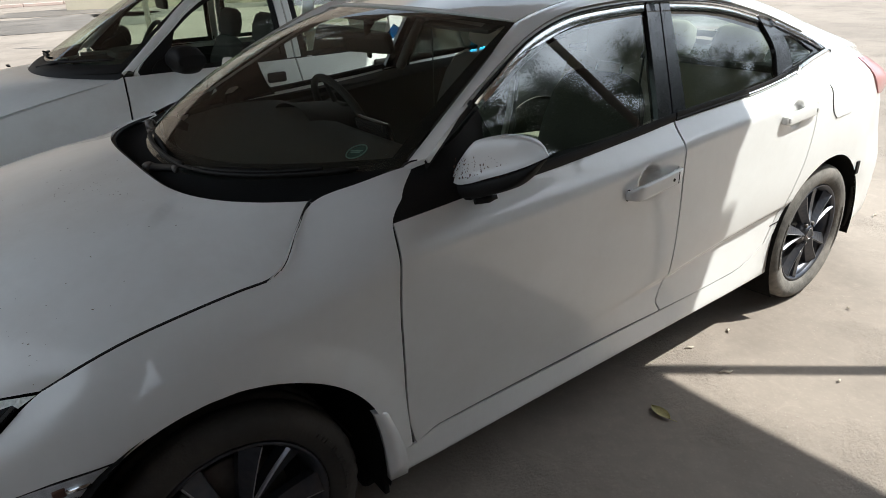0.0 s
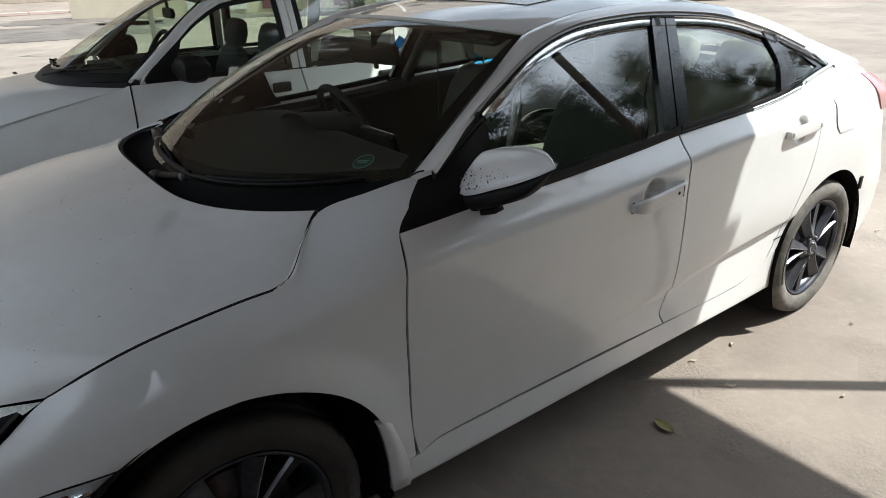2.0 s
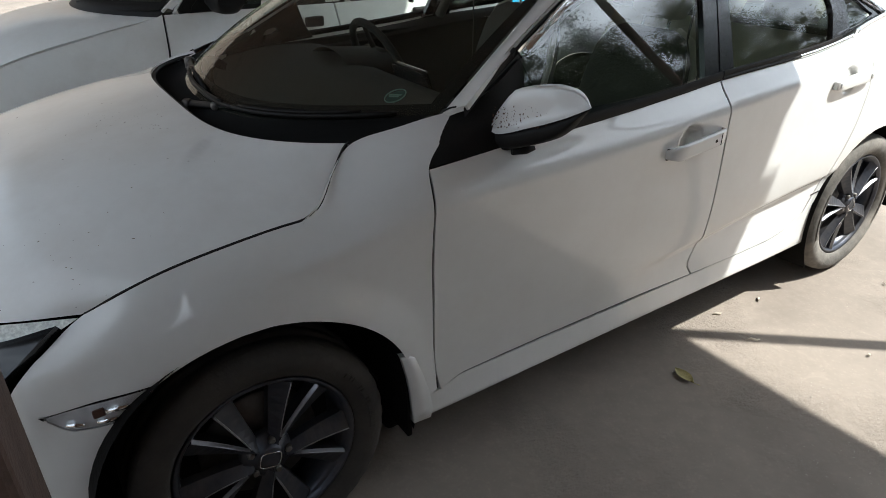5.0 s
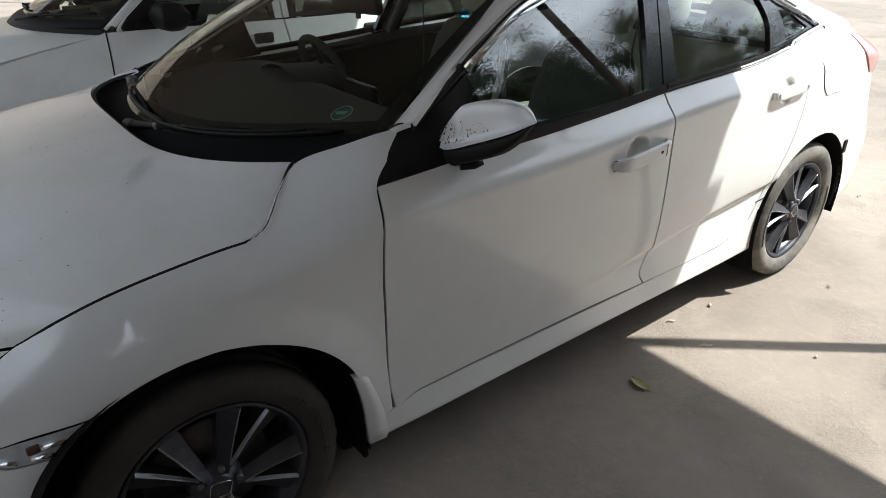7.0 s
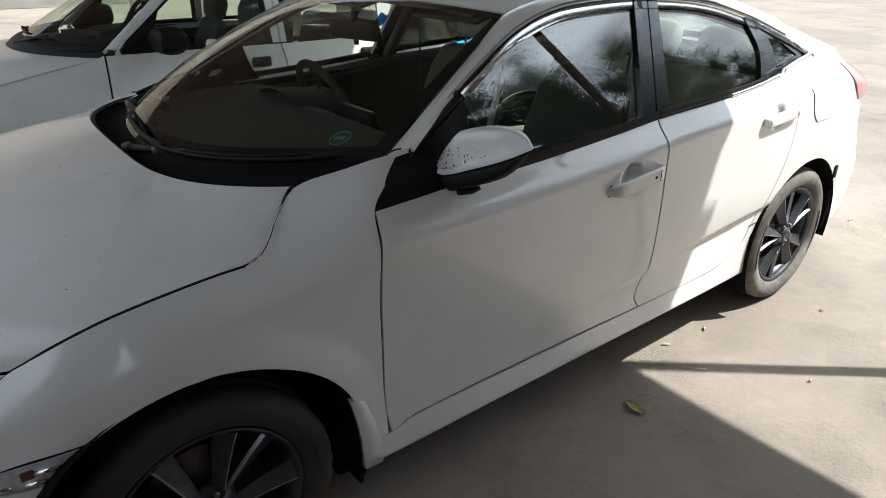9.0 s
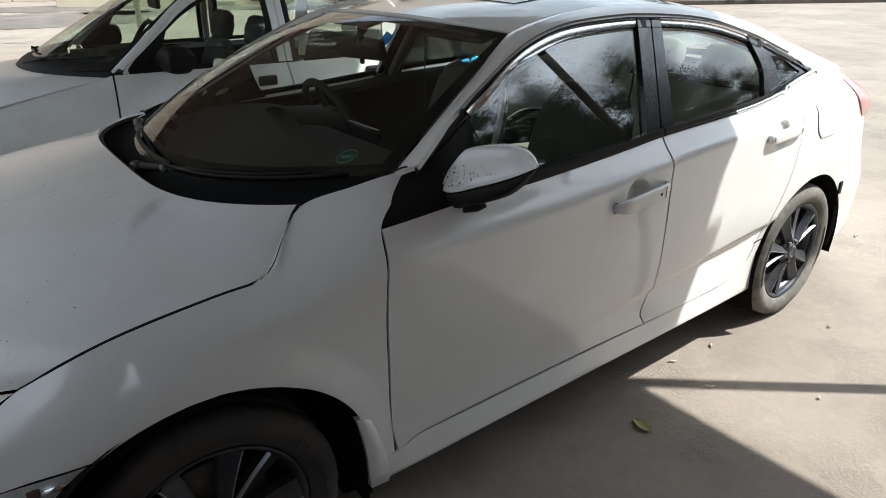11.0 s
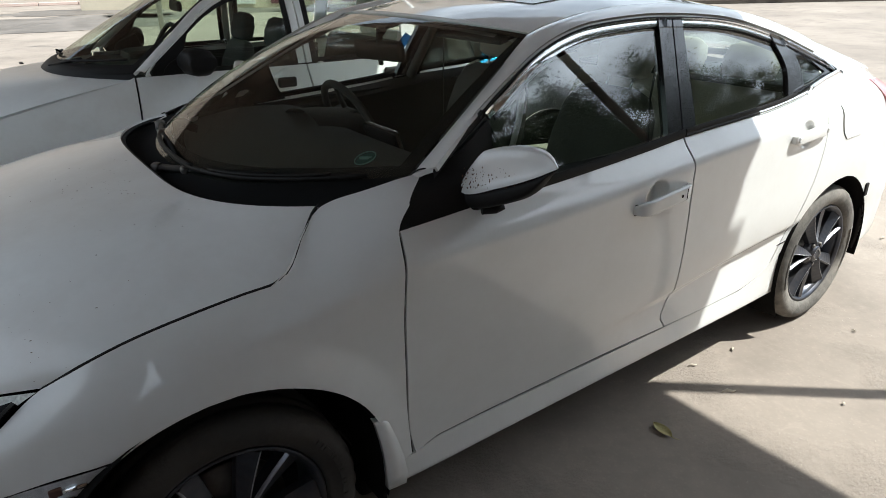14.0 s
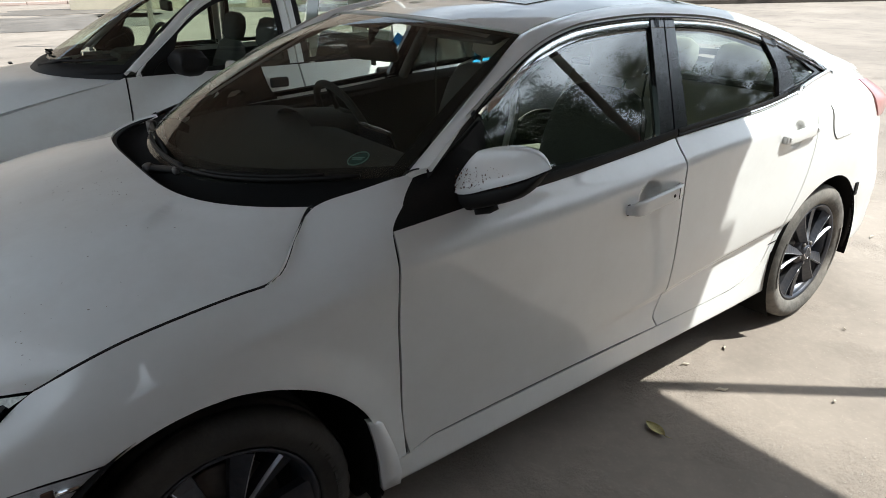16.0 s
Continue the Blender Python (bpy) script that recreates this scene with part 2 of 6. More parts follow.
def coons(bottom, top, left, right):
    """A patch filled between four border lines (arrays of points)."""
    n, m = len(bottom), len(left)
    u, v = np.linspace(0, 1, n)[:, None, None], np.linspace(0, 1, m)[None, :, None]
    b, t, l, r = bottom[:, None], top[:, None], left[None], right[None]
    return ((1 - v) * b + v * t + (1 - u) * l + u * r
            - (1 - u) * (1 - v) * bottom[0] - u * (1 - v) * bottom[-1] - (1 - u) * v * top[0] - u * v * top[-1])


# The sedan: x runs back from the front axle, w is the half width, z the height.
RAILS = [
    Curve([(-.45, .70, .20), (0, .79, .20), (.5, .81, .20), (1.5, .81, .20), (2.4, .81, .20), (3.3, .74, .24)]),
    Curve([(-.45, .765, .24), (0, .86, .235), (.5, .874, .234), (1.0, .880, .240), (2.0, .880, .240), (2.39, .878, .245), (3.1, .872, .26), (3.3, .845, .27)]),
    Curve([(-.45, .785, .33), (0, .88, .32), (.5, .872, .308), (1.6, .875, .322), (2.2, .878, .325), (2.7, .885, .33), (3.1, .885, .34), (3.3, .860, .36)]),
    Curve([(-.45, .795, .43), (0, .889, .42), (.5, .878, .39), (1.1, .878, .415), (1.5, .874, .440), (1.8, .870, .475), (2.1, .868, .498), (2.32, .876, .518), (2.5, .890, .53), (3.1, .888, .50), (3.3, .866, .49)]),
    Curve([(-.45, .80, .46), (0, .892, .45), (.5, .880, .42), (1.1, .882, .45), (1.6, .886, .478), (2.0, .890, .523), (2.4, .893, .548), (2.7, .897, .56), (3.1, .890, .54), (3.3, .868, .52)]),
    Curve([(-.45, .80, .60), (0, .898, .66), (.5, .893, .66), (1.6, .902, .68), (2.7, .905, .72), (3.0, .890, .72), (3.3, .838, .70)]),
    Curve([(-.45, .785, .665), (-.2, .850, .735), (0, .872, .79), (.25, .882, .825), (.5, .892, .86), (1.0, .902, .885), (1.5, .906, .925), (2.0, .906, .962),
           (2.4, .898, .975), (2.8, .882, .975), (3.1, .838, .965), (3.3, .790, .94)]),
    Curve([(-.45, .765, .70), (-.2, .818, .785), (0, .840, .84), (.2, .842, .865), (.34, .842, .90), (.5, .842, .955), (1.04, .842, .979), (1.4, .84, 1.002),
           (1.6, .84, 1.019), (2.08, .838, 1.04), (2.36, .825, 1.064), (2.6, .79, 1.092), (2.81, .755, 1.104), (3.1, .70, 1.09), (3.3, .645, 1.065), (3.45, .60, 1.04)]),
    Curve([(-.45, .715, .745), (-.293, .752, .785), (-.217, .775, .822), (-.11, .79, .856), (0, .80, .877), (.12, .806, .892), (.18, .806, .895), (.21, .80, .903),
           (.30, .72, .957), (.36, .685, 1.004), (.60, .737, 1.053), (.9, .82, 1.0), (1.6, .82, 1.04), (2.36, .80, 1.085), (2.81, .73, 1.125), (3.45, .58, 1.06)]),
]
NOSE, TAIL = -0.91, 3.73
SECTION = {}


def section(x):
    key = round(x, 4)
    if key not in SECTION:
        a = np.array([r(min(max(x, -.45), 3.3)) for r in RAILS])
        if x < -.45:
            a[:, 0] *= max((x - NOSE) / (-.45 - NOSE), 0) ** .5
        if x > 3.3:
            a[:, 0] *= max((TAIL - x) / (TAIL - 3.3), 0) ** .36
        z = np.maximum.accumulate(a[:, 1] + np.arange(len(a)) * 1e-5)
        SECTION[key] = Curve(np.c_[z, a[:, 0]])
    return SECTION[key]


def side(x, z):
    """A point of the sedan's flank."""
    return np.array((x, -section(x)(z)[0], z))


def belt(x):
    w, z = RAILS[7](x)
    return np.array((x, -w, z))


# upper border of the side windows (outer), and the edge of windshield, roof and rear window (inner)
OUTER = Curve([(.60, .808, 1.066), (.635, .801, 1.088), (.675, .790, 1.112), (.716, .777, 1.139), (.767, .765, 1.166), (.829, .748, 1.199), (.934, .722, 1.251), (1.014, .702, 1.289), (1.067, .691, 1.311), (1.133, .680, 1.333), (1.199, .670, 1.350),
               (1.304, .661, 1.367), (1.438, .657, 1.375), (1.579, .655, 1.378), (1.728, .656, 1.373), (1.856, .657, 1.365), (1.989, .661, 1.352), (2.128, .669, 1.329), (2.233, .680, 1.304),
               (2.347, .690, 1.274), (2.502, .709, 1.223), (2.671, .729, 1.164), (2.81, .752, 1.107), (3.1, .70, 1.092), (3.3, .645, 1.067), (3.45, .60, 1.042)])
INNER = Curve([(.60, .737, 1.053), (.87, .656, 1.2035), (1.0, .6165, 1.276), (1.135, .575, 1.352), (1.27, .556, 1.380), (1.40, .553, 1.400), (1.56, .553, 1.412), (1.75, .550, 1.414), (2.0, .552, 1.400),
               (2.265, .56, 1.366), (2.4, .57, 1.340), (2.63, .58, 1.284), (2.85, .59, 1.218), (3.09, .60, 1.138), (3.22, .60, 1.095), (3.45, .54, 1.045)])


def outer(x):
    w, z = OUTER(x)
    return np.array((x, -(glass_width(x, z) if x < 2.7 else w), z))


def inner(x):
    w, z = INNER(x)
    return np.array((x, -w, z))


def glass_width(x, z):
    """Half width of the side glass, a gently rolled sheet that leans in towards the roof."""
    k = max(z - 1.0, 0) / .37
    return .838 - .178 * k ** 1.10 - .022 * max(0, x - 1.4) ** 2


def window_surface(x, s):
    """A point of the side glass: s runs from the belt (0) to the upper border (1)."""
    z0, z1 = RAILS[7](x)[1], OUTER(x)[1]
    z = z0 + (z1 - z0) * s
    return np.array((x, -glass_width(x, z), z))


# ---- mesh helpers ----
def part(name, bm, mat, parent=None, label=""):
    me = bpy.data.meshes.new(name)
    bm.normal_update()
    bm.to_mesh(me)
    bm.free()
    me.materials.append(mat)
    ob = new(name, me)
    if parent is not None:
        ob.parent = parent
    if label:
        ob["label"] = label
    return ob


def sheet(bm, P, flip=False, smooth=True, depth=0.0, edges="btlr"):
    """Adds a grid of points as a surface; depth turns its borders inwards, like a pressed panel."""
    n, m = P.shape[:2]
    v = [[bm.verts.new(P[i, j]) for j in range(m)] for i in range(n)]

    def face(*q):
        try:
            f = bm.faces.new(q[::-1] if flip else q)
            f.smooth = smooth
        except ValueError:
            pass
    for i in range(n - 1):
        for j in range(m - 1):
            face(v[i][j], v[i + 1][j], v[i + 1][j + 1], v[i][j + 1])
    if depth:
        du, dv = np.gradient(P, axis=0), np.gradient(P, axis=1)
        nrm = np.cross(du, dv)
        nrm /= np.linalg.norm(nrm, axis=2, keepdims=True) + 1e-12
        Q = P - nrm * depth * (-1 if flip else 1)
        rims = {"b": [(i, 0) for i in range(n)], "t": [(i, m - 1) for i in range(n - 1, -1, -1)],
                "l": [(0, j) for j in range(m - 1, -1, -1)], "r": [(n - 1, j) for j in range(m)]}
        for e in edges:
            a = [bm.verts.new(P[i, j]) for i, j in rims[e]]
            b = [bm.verts.new(Q[i, j]) for i, j in rims[e]]
            for k in range(len(a) - 1):
                face(b[k], b[k + 1], a[k + 1], a[k])
    return bm


def mirrored(bm):
    b2 = bm.copy()
    for v in b2.verts:
        v.co.y = -v.co.y
    bmesh.ops.reverse_faces(b2, faces=b2.faces[:])
    return b2


def both(name, bm, mat, parents, label=""):
    """A part on the near side of a car and its mirror image on the far side."""
    b2 = mirrored(bm)
    return part(name, bm, mat, parents[0], label), part(name, b2, mat, parents[1], label)


def box(bm, c, s, bevel=0.0, m=None, segments=2):
    """A box with rounded edges, centred at c, of size s, turned by m."""
    b = bmesh.new()
    bmesh.ops.create_cube(b, size=1)
    bmesh.ops.scale(b, vec=s, verts=b.verts)
    if bevel:
        bmesh.ops.bevel(b, geom=b.edges[:], offset=bevel, segments=segments, affect="EDGES", profile=0.5, clamp_overlap=True)
    t = Matrix.Translation(c) @ (m.to_4x4() if m is not None else Matrix())
    return join(bm, b, t)


def join(bm, b, t=None):
    if t is not None:
        bmesh.ops.transform(b, matrix=t, verts=b.verts)
    made = {v: bm.verts.new(v.co) for v in b.verts}
    for f in b.faces:
        try:
            g = bm.faces.new([made[v] for v in f.verts])
            g.smooth = f.smooth
        except ValueError:
            pass
    b.free()
    return bm


def tube(bm, pts, r, n=8, caps=True, flat=1.0):
    """A round rod along points; r may be one radius or one for each point; flat squeezes it along the second axis."""
    pts = [Vector(p) for p in pts]
    rs = r if isinstance(r, (list, tuple)) else [r] * len(pts)
    rings, up = [], None
    for i, p in enumerate(pts):
        d = (pts[min(i + 1, len(pts) - 1)] - pts[max(i - 1, 0)]).normalized()
        if up is None:
            up = d.orthogonal().normalized()
        up = (up - d * up.dot(d)).normalized()
        sd = d.cross(up)
        rings.append([bm.verts.new(p + (up * math.cos(a) + sd * math.sin(a) * flat) * rs[i]) for a in np.linspace(0, 2 * math.pi, n, endpoint=False)])
    for a, b in zip(rings, rings[1:]):
        for k in range(n):
            bm.faces.new((a[k], a[(k + 1) % n], b[(k + 1) % n], b[k])).smooth = True
    if caps:
        bm.faces.new(rings[0][::-1])
        bm.faces.new(rings[-1])
    return bm


def revolve(bm, profile, n=64, closed=False, arc=2 * math.pi, start=0.0):
    """Turns a profile of (radius, y) round the y axis."""
    full = abs(arc - 2 * math.pi) < 1e-6
    k = n if full else n + 1
    rings = []
    for i in range(k):
        a = start + arc * i / n
        rings.append([bm.verts.new((r * math.cos(a), y, r * math.sin(a))) for r, y in profile])
    cnt = len(profile)
    for i in range(n):
        A, B = rings[i], rings[(i + 1) % k]
        for j in range(cnt if closed else cnt - 1):
            f = bm.faces.new((A[j], A[(j + 1) % cnt], B[(j + 1) % cnt], B[j]))
            f.smooth = True
    return bm


def loft(bm, rings, closed=True, caps=True, smooth=True):
    vs = [[bm.verts.new(p) for p in r] for r in rings]
    n = len(rings[0])
    for a, b in zip(vs, vs[1:]):
        for k in range(n if closed else n - 1):
            bm.faces.new((a[k], a[(k + 1) % n], b[(k + 1) % n], b[k])).smooth = smooth
    if caps and closed:
        bm.faces.new(vs[0][::-1])
        bm.faces.new(vs[-1])
    return bm


def swell(P, cx, cz, r0, width, height):
    """The lip that swells out of a flank round a wheel opening."""
    k = np.clip(1 - (np.hypot(P[:, :, 0] - cx, P[:, :, 2] - cz) - r0) / width, 0, 1)
    P[:, :, 1] -= height * k * k * (3 - 2 * k)


LIP = (.012, .32, .397, .105, .013)


def sedan_panel(bottom, top, left, right, n=40, m=26, depth=0.018, edges="btlr", cup=None, flare=None):
    """A body panel whose four borders are lines in (x, z) on the flank."""
    D = coons(line(bottom, n), line(top, n), line(left, m), line(right, m))
    P = np.array([[side(*D[i, j]) for j in range(m)] for i in range(n)])
    if cup:  # hollow behind a pull handle
        r = np.hypot((P[:, :, 0] - cup[0]) / .052, (P[:, :, 2] - cup[1]) / .052)
        P[:, :, 1] += cup[2] * np.clip(2.6 * (1 - r ** 2), 0, 1)
    if flare:
        swell(P, *flare)
    return sheet(bmesh.new(), P, depth=depth, edges=edges)


def arc_points(cx, cz, r, a0, a1, n=14):
    return [(cx + r * math.cos(radians(a)), cz + r * math.sin(radians(a))) for a in np.linspace(a0, a1, n)]


# ---- the setting ----
def flat_sheet(x0, x1, y0, y1, z, nx, ny, wobble=0.0):
    bm = bmesh.new()
    P = np.array([[(x, y, z) for y in np.linspace(y0, y1, ny)] for x in np.linspace(x0, x1, nx)])
    if wobble:
        for i in range(nx):
            for j in range(ny):
                P[i, j, 2] += wobble * noise.noise(Vector(P[i, j]) * 0.9)
    return sheet(bm, P)


def ground_material():
    m = material("dusty_concrete", (0.196, 0.163, 0.134), 0.88, vary=0.14, scale=0.9, fine=22, bump=0.09, dust=(0.312, 0.266, 0.222), dust_amount=0.75, dust_scale=0.35)
    nt = m.node_tree
    b = nt.nodes["Principled BSDF"]
    src = b.inputs["Base Color"].links[0].from_socket
    co = nt.nodes.new("ShaderNodeTexCoord")
    # old damp stains
    st = nt.nodes.new("ShaderNodeTexNoise")
    st.inputs["Scale"].default_value, st.inputs["Detail"].default_value, st.inputs["Distortion"].default_value = 1.7, 9, 0.8
    r = nt.nodes.new("ShaderNodeMapRange")
    r.inputs[1].default_value, r.inputs[2].default_value, r.inputs[3].default_value, r.inputs[4].default_value = 0.52, 0.68, 1.0, 0.82
    # grit
    vo = nt.nodes.new("ShaderNodeTexVoronoi")
    vo.inputs["Scale"].default_value = 55
    vr = nt.nodes.new("ShaderNodeMapRange")
    vr.inputs[1].default_value, vr.inputs[2].default_value, vr.inputs[3].default_value, vr.inputs[4].default_value = 0.05, 0.35, 1.05, 0.96
    # pale scuffs and scrapes
    sc = nt.nodes.new("ShaderNodeTexNoise")
    sc.inputs["Scale"].default_value, sc.inputs["Detail"].default_value, sc.inputs["Roughness"].default_value, sc.inputs["Distortion"].default_value = 7.0, 9, 0.72, 1.6
    sr = nt.nodes.new("ShaderNodeMapRange")
    sr.inputs[1].default_value, sr.inputs[2].default_value, sr.inputs[3].default_value, sr.inputs[4].default_value = 0.55, 0.70, 1.0, 1.13
    sk = nt.nodes.new("ShaderNodeMath")
    sk.operation = "MULTIPLY"
    nt.links.new(co.outputs["Object"], sc.inputs["Vector"])
    nt.links.new(sc.outputs[0], sr.inputs[0])
    nt.links.new(sr.outputs[0], sk.inputs[1])
    k = nt.nodes.new("ShaderNodeMath")
    k.operation = "MULTIPLY"
    v = nt.nodes.new("ShaderNodeVectorMath")
    v.operation = "SCALE"
    nt.links.new(co.outputs["Object"], st.inputs["Vector"])
    nt.links.new(co.outputs["Object"], vo.inputs["Vector"])
    nt.links.new(st.outputs[0], r.inputs[0])
    nt.links.new(vo.outputs["Distance"], vr.inputs[0])
    nt.links.new(r.outputs[0], k.inputs[0])
    nt.links.new(vr.outputs[0], k.inputs[1])
    nt.links.new(src, v.inputs[0])
    nt.links.new(k.outputs[0], sk.inputs[0])
    nt.links.new(sk.outputs[0], v.inputs[3])
    nt.links.new(v.outputs[0], b.inputs["Base Color"])
    # patches where the skin of the concrete has crumbled
    mk = nt.nodes.new("ShaderNodeTexNoise")
    mk.inputs["Scale"].default_value, mk.inputs["Detail"].default_value = 1.5, 5
    mr = nt.nodes.new("ShaderNodeMapRange")
    mr.inputs[1].default_value, mr.inputs[2].default_value = 0.52, 0.62
    cr = nt.nodes.new("ShaderNodeTexNoise")
    cr.inputs["Scale"].default_value, cr.inputs["Detail"].default_value, cr.inputs["Roughness"].default_value = 60, 5, 0.7
    pr = nt.nodes.new("ShaderNodeMath")
    pr.operation = "MULTIPLY"
    cb = nt.nodes.new("ShaderNodeBump")
    cb.inputs["Strength"].default_value, cb.inputs["Distance"].default_value = 0.85, 0.013
    shift = nt.nodes.new("ShaderNodeMapping")
    shift.inputs["Location"].default_value = (0.05, 0.36, 0)
    nt.links.new(co.outputs["Object"], shift.inputs[0])
    nt.links.new(shift.outputs[0], mk.inputs["Vector"])
    nt.links.new(co.outputs["Object"], cr.inputs["Vector"])
    nt.links.new(mk.outputs[0], mr.inputs[0])
    nt.links.new(mr.outputs[0], pr.inputs[0])
    nt.links.new(cr.outputs[0], pr.inputs[1])
    nt.links.new(pr.outputs[0], cb.inputs["Height"])
    nt.links.new(b.inputs["Normal"].links[0].from_socket, cb.inputs["Normal"])
    nt.links.new(cb.outputs[0], b.inputs["Normal"])
    return m


GROUND = ground_material()
bm = bmesh.new()
xs = np.r_[np.linspace(-1500, -30, 6), np.linspace(-20, -4, 5), np.linspace(-3, 6, 46), np.linspace(7, 40, 12), np.linspace(80, 1500, 6)]
ys = np.r_[np.linspace(-1500, -30, 6), np.linspace(-20, -4, 5), np.linspace(-3, 5, 41), np.linspace(6, 40, 12), np.linspace(80, 1500, 6)]
P = np.array([[(x, y, 0.006 * noise.noise(Vector((x, y, 0)) * 1.3) - 0.004 if -3.5 < x < 7 and -3.5 < y < 6 else 0.0) for y in ys] for x in xs])
tagged(part("ground", sheet(bm, P), GROUND), "dusty grey-beige concrete ground with damp stains and grit", "ground", kind="structure")

WET = material("wet_ground", (0.085, 0.075, 0.066), 0.45, vary=0.35, scale=1.2, fine=6, dust=(0.22, 0.19, 0.165), dust_amount=0.7, dust_scale=0.9)


def stain(cx, cy, sx, sy, seed):
    """A shallow damp patch with a ragged outline."""
    bm = bmesh.new()
    c = bm.verts.new((cx, cy, 0.008))
    ring = []
    for i in range(48):
        a = 2 * math.pi * i / 48
        k = 1 + 0.55 * noise.noise(Vector((math.cos(a) * 1.6, math.sin(a) * 1.6, seed))) + 0.2 * noise.noise(Vector((math.cos(a) * 6, math.sin(a) * 6, seed)))
        ring.append(bm.verts.new((cx + sx * k * math.cos(a), cy + sy * k * math.sin(a), 0.008)))
    for i in range(48):
        bm.faces.new((c, ring[i], ring[(i + 1) % 48]))
    return tagged(part("water", bm, WET), "dark damp patch drying on the open yard ground", "puddle", kind="structure")


stain(1.6, 20.6, 5.2, 3.0, 1.0)
stain(4.2, 25.6, 2.8, 1.5, 2.0)
stain(7.5, 22.5, 3.6, 1.6, 4.0)
stain(13.0, 21.0, 2.5, 1.2, 9.0)
KERB = material("kerb_concrete", (0.40, 0.31, 0.27), 0.9, vary=0.15, scale=2, fine=40, bump=0.3)
bm = bmesh.new()
for i in range(24):
    box(bm, (-14 + i * 1.5, 31.5 - 0.02 * i, 0.06), (1.48, 0.22, 0.13), 0.02)
tagged(part("kerb", bm, KERB), "low weathered concrete kerb along the yard", "kerb", kind="structure")

# roof over the bay: its edge throws the shade that ends across the sedan
EDGE, FRONT = 3.30, -1.60
SHEET = material("brown_sheet_roof", (0.16, 0.118, 0.09), 0.8, vary=0.45, scale=1.2, fine=14, stretch=(.35, 7, 1))
REACH_X, REACH_Y = EDGE * SUN.x / SUN.z, EDGE * SUN.y / SUN.z
CANOPY_X = 1.60 + REACH_X
MID = (CANOPY_X + FRONT) / 2
prof = [(-6.0 + i * 0.06, EDGE + 0.10 + 0.012 * (1 if (i // 2) % 2 else -1)) for i in range(250)]
# nearer sheets reach past the middle; unseen far ones stretch out to darken roof reflections
EAVE = Curve([(-6, 1.66), (-1.54, 1.668), (-.90, 1.678), (-.78, 1.660), (-.68, 1.598), (-.55, 1.513), (-.42, 1.475), (2.6, 1.47), (3.1, 2.5), (9.0, 2.5)])
eave = lambda y: EAVE(y - REACH_Y)[0] + REACH_X
P = np.array([[(FRONT + (eave(y) - FRONT) * t, y, z) for y, z in prof] for t in np.linspace(0, 1, 8)])
bm = sheet(bmesh.new(), P, smooth=False)
sheet(bm, P - np.array((0, 0, 0.004)), flip=True, smooth=False)
canopy = tagged(part("canopy", bm, SHEET), "brown ribbed sheet roof over the parking bay", "canopy", kind="structure")
BEAM = material("rusty_steel", (0.085, 0.045, 0.032), 0.75, vary=0.35, scale=5, fine=70, bump=0.25, dust=(0.16, 0.12, 0.10), dust_amount=0.4, dust_scale=4)
for x, y0, y1 in ((FRONT + .05, -6, 8.9), (MID, -6, 8.9), (eave(1.2) - .06, -6, 8.9), (eave(-4) - .055, -6, -2.03)):
    part("beam", box(bmesh.new(), (x, (y0 + y1) / 2, EDGE), (0.09, y1 - y0, 0.12), 0.006), BEAM, canopy)
for y in np.linspace(-5.8, 8.7, 13):
    part("purlin", box(bmesh.new(), ((eave(y) + FRONT) / 2, y, EDGE + 0.065), (eave(y) - FRONT, 0.05, 0.04), 0.004), BEAM, canopy)


def steel_post(x, y, r, top, label):
    ob = part("steel_post", tube(bmesh.new(), [(x, y, 0), (x, y, top)], r, 20), BEAM)
    part("base_plate", box(bmesh.new(), (x, y, 0.01), (r * 4, r * 4, 0.02), 0.004), BEAM, ob)
    return tagged(ob, label, "post", "canopy posts")


POST = (1.605 + REACH_X, -0.755 + REACH_Y)
steel_post(POST[0], POST[1], 0.033, EDGE - 0.05, "slim painted steel post holding up the sheet roof")
steel_post(CANOPY_X - .06, -5.8, 0.031, EDGE - 0.05, "slim steel post at the roof's corner")
steel_post(FRONT + .05, -5.8, 0.031, EDGE - 0.05, "slim steel post at the roof's corner")
steel_post(FRONT + .05, 8.7, 0.031, EDGE - 0.05, "slim steel post at the roof's corner")
# rough brown pillar beside the sedan's nose
PILLAR = material("brown_plaster", (0.075, 0.048, 0.038), 0.95, vary=0.35, scale=7, fine=60, bump=0.5, dust=(0.15, 0.10, 0.08), dust_amount=0.5, dust_scale=6)
tagged(part("pillar", box(bmesh.new(), ((-.416) - .125, (-1.20) + .0, EDGE / 2 - .03), (.25, .25, EDGE - .06), .012), PILLAR), "rough brown plastered pillar under the sheet roof", "pillar", kind="structure")


# ---- the sedan ----
sedan = new("sedan_car")
tagged(sedan, "dusty white four-door sedan with cream seats, half in shade", "car", "parked cars")
PAIR = (sedan, sedan)

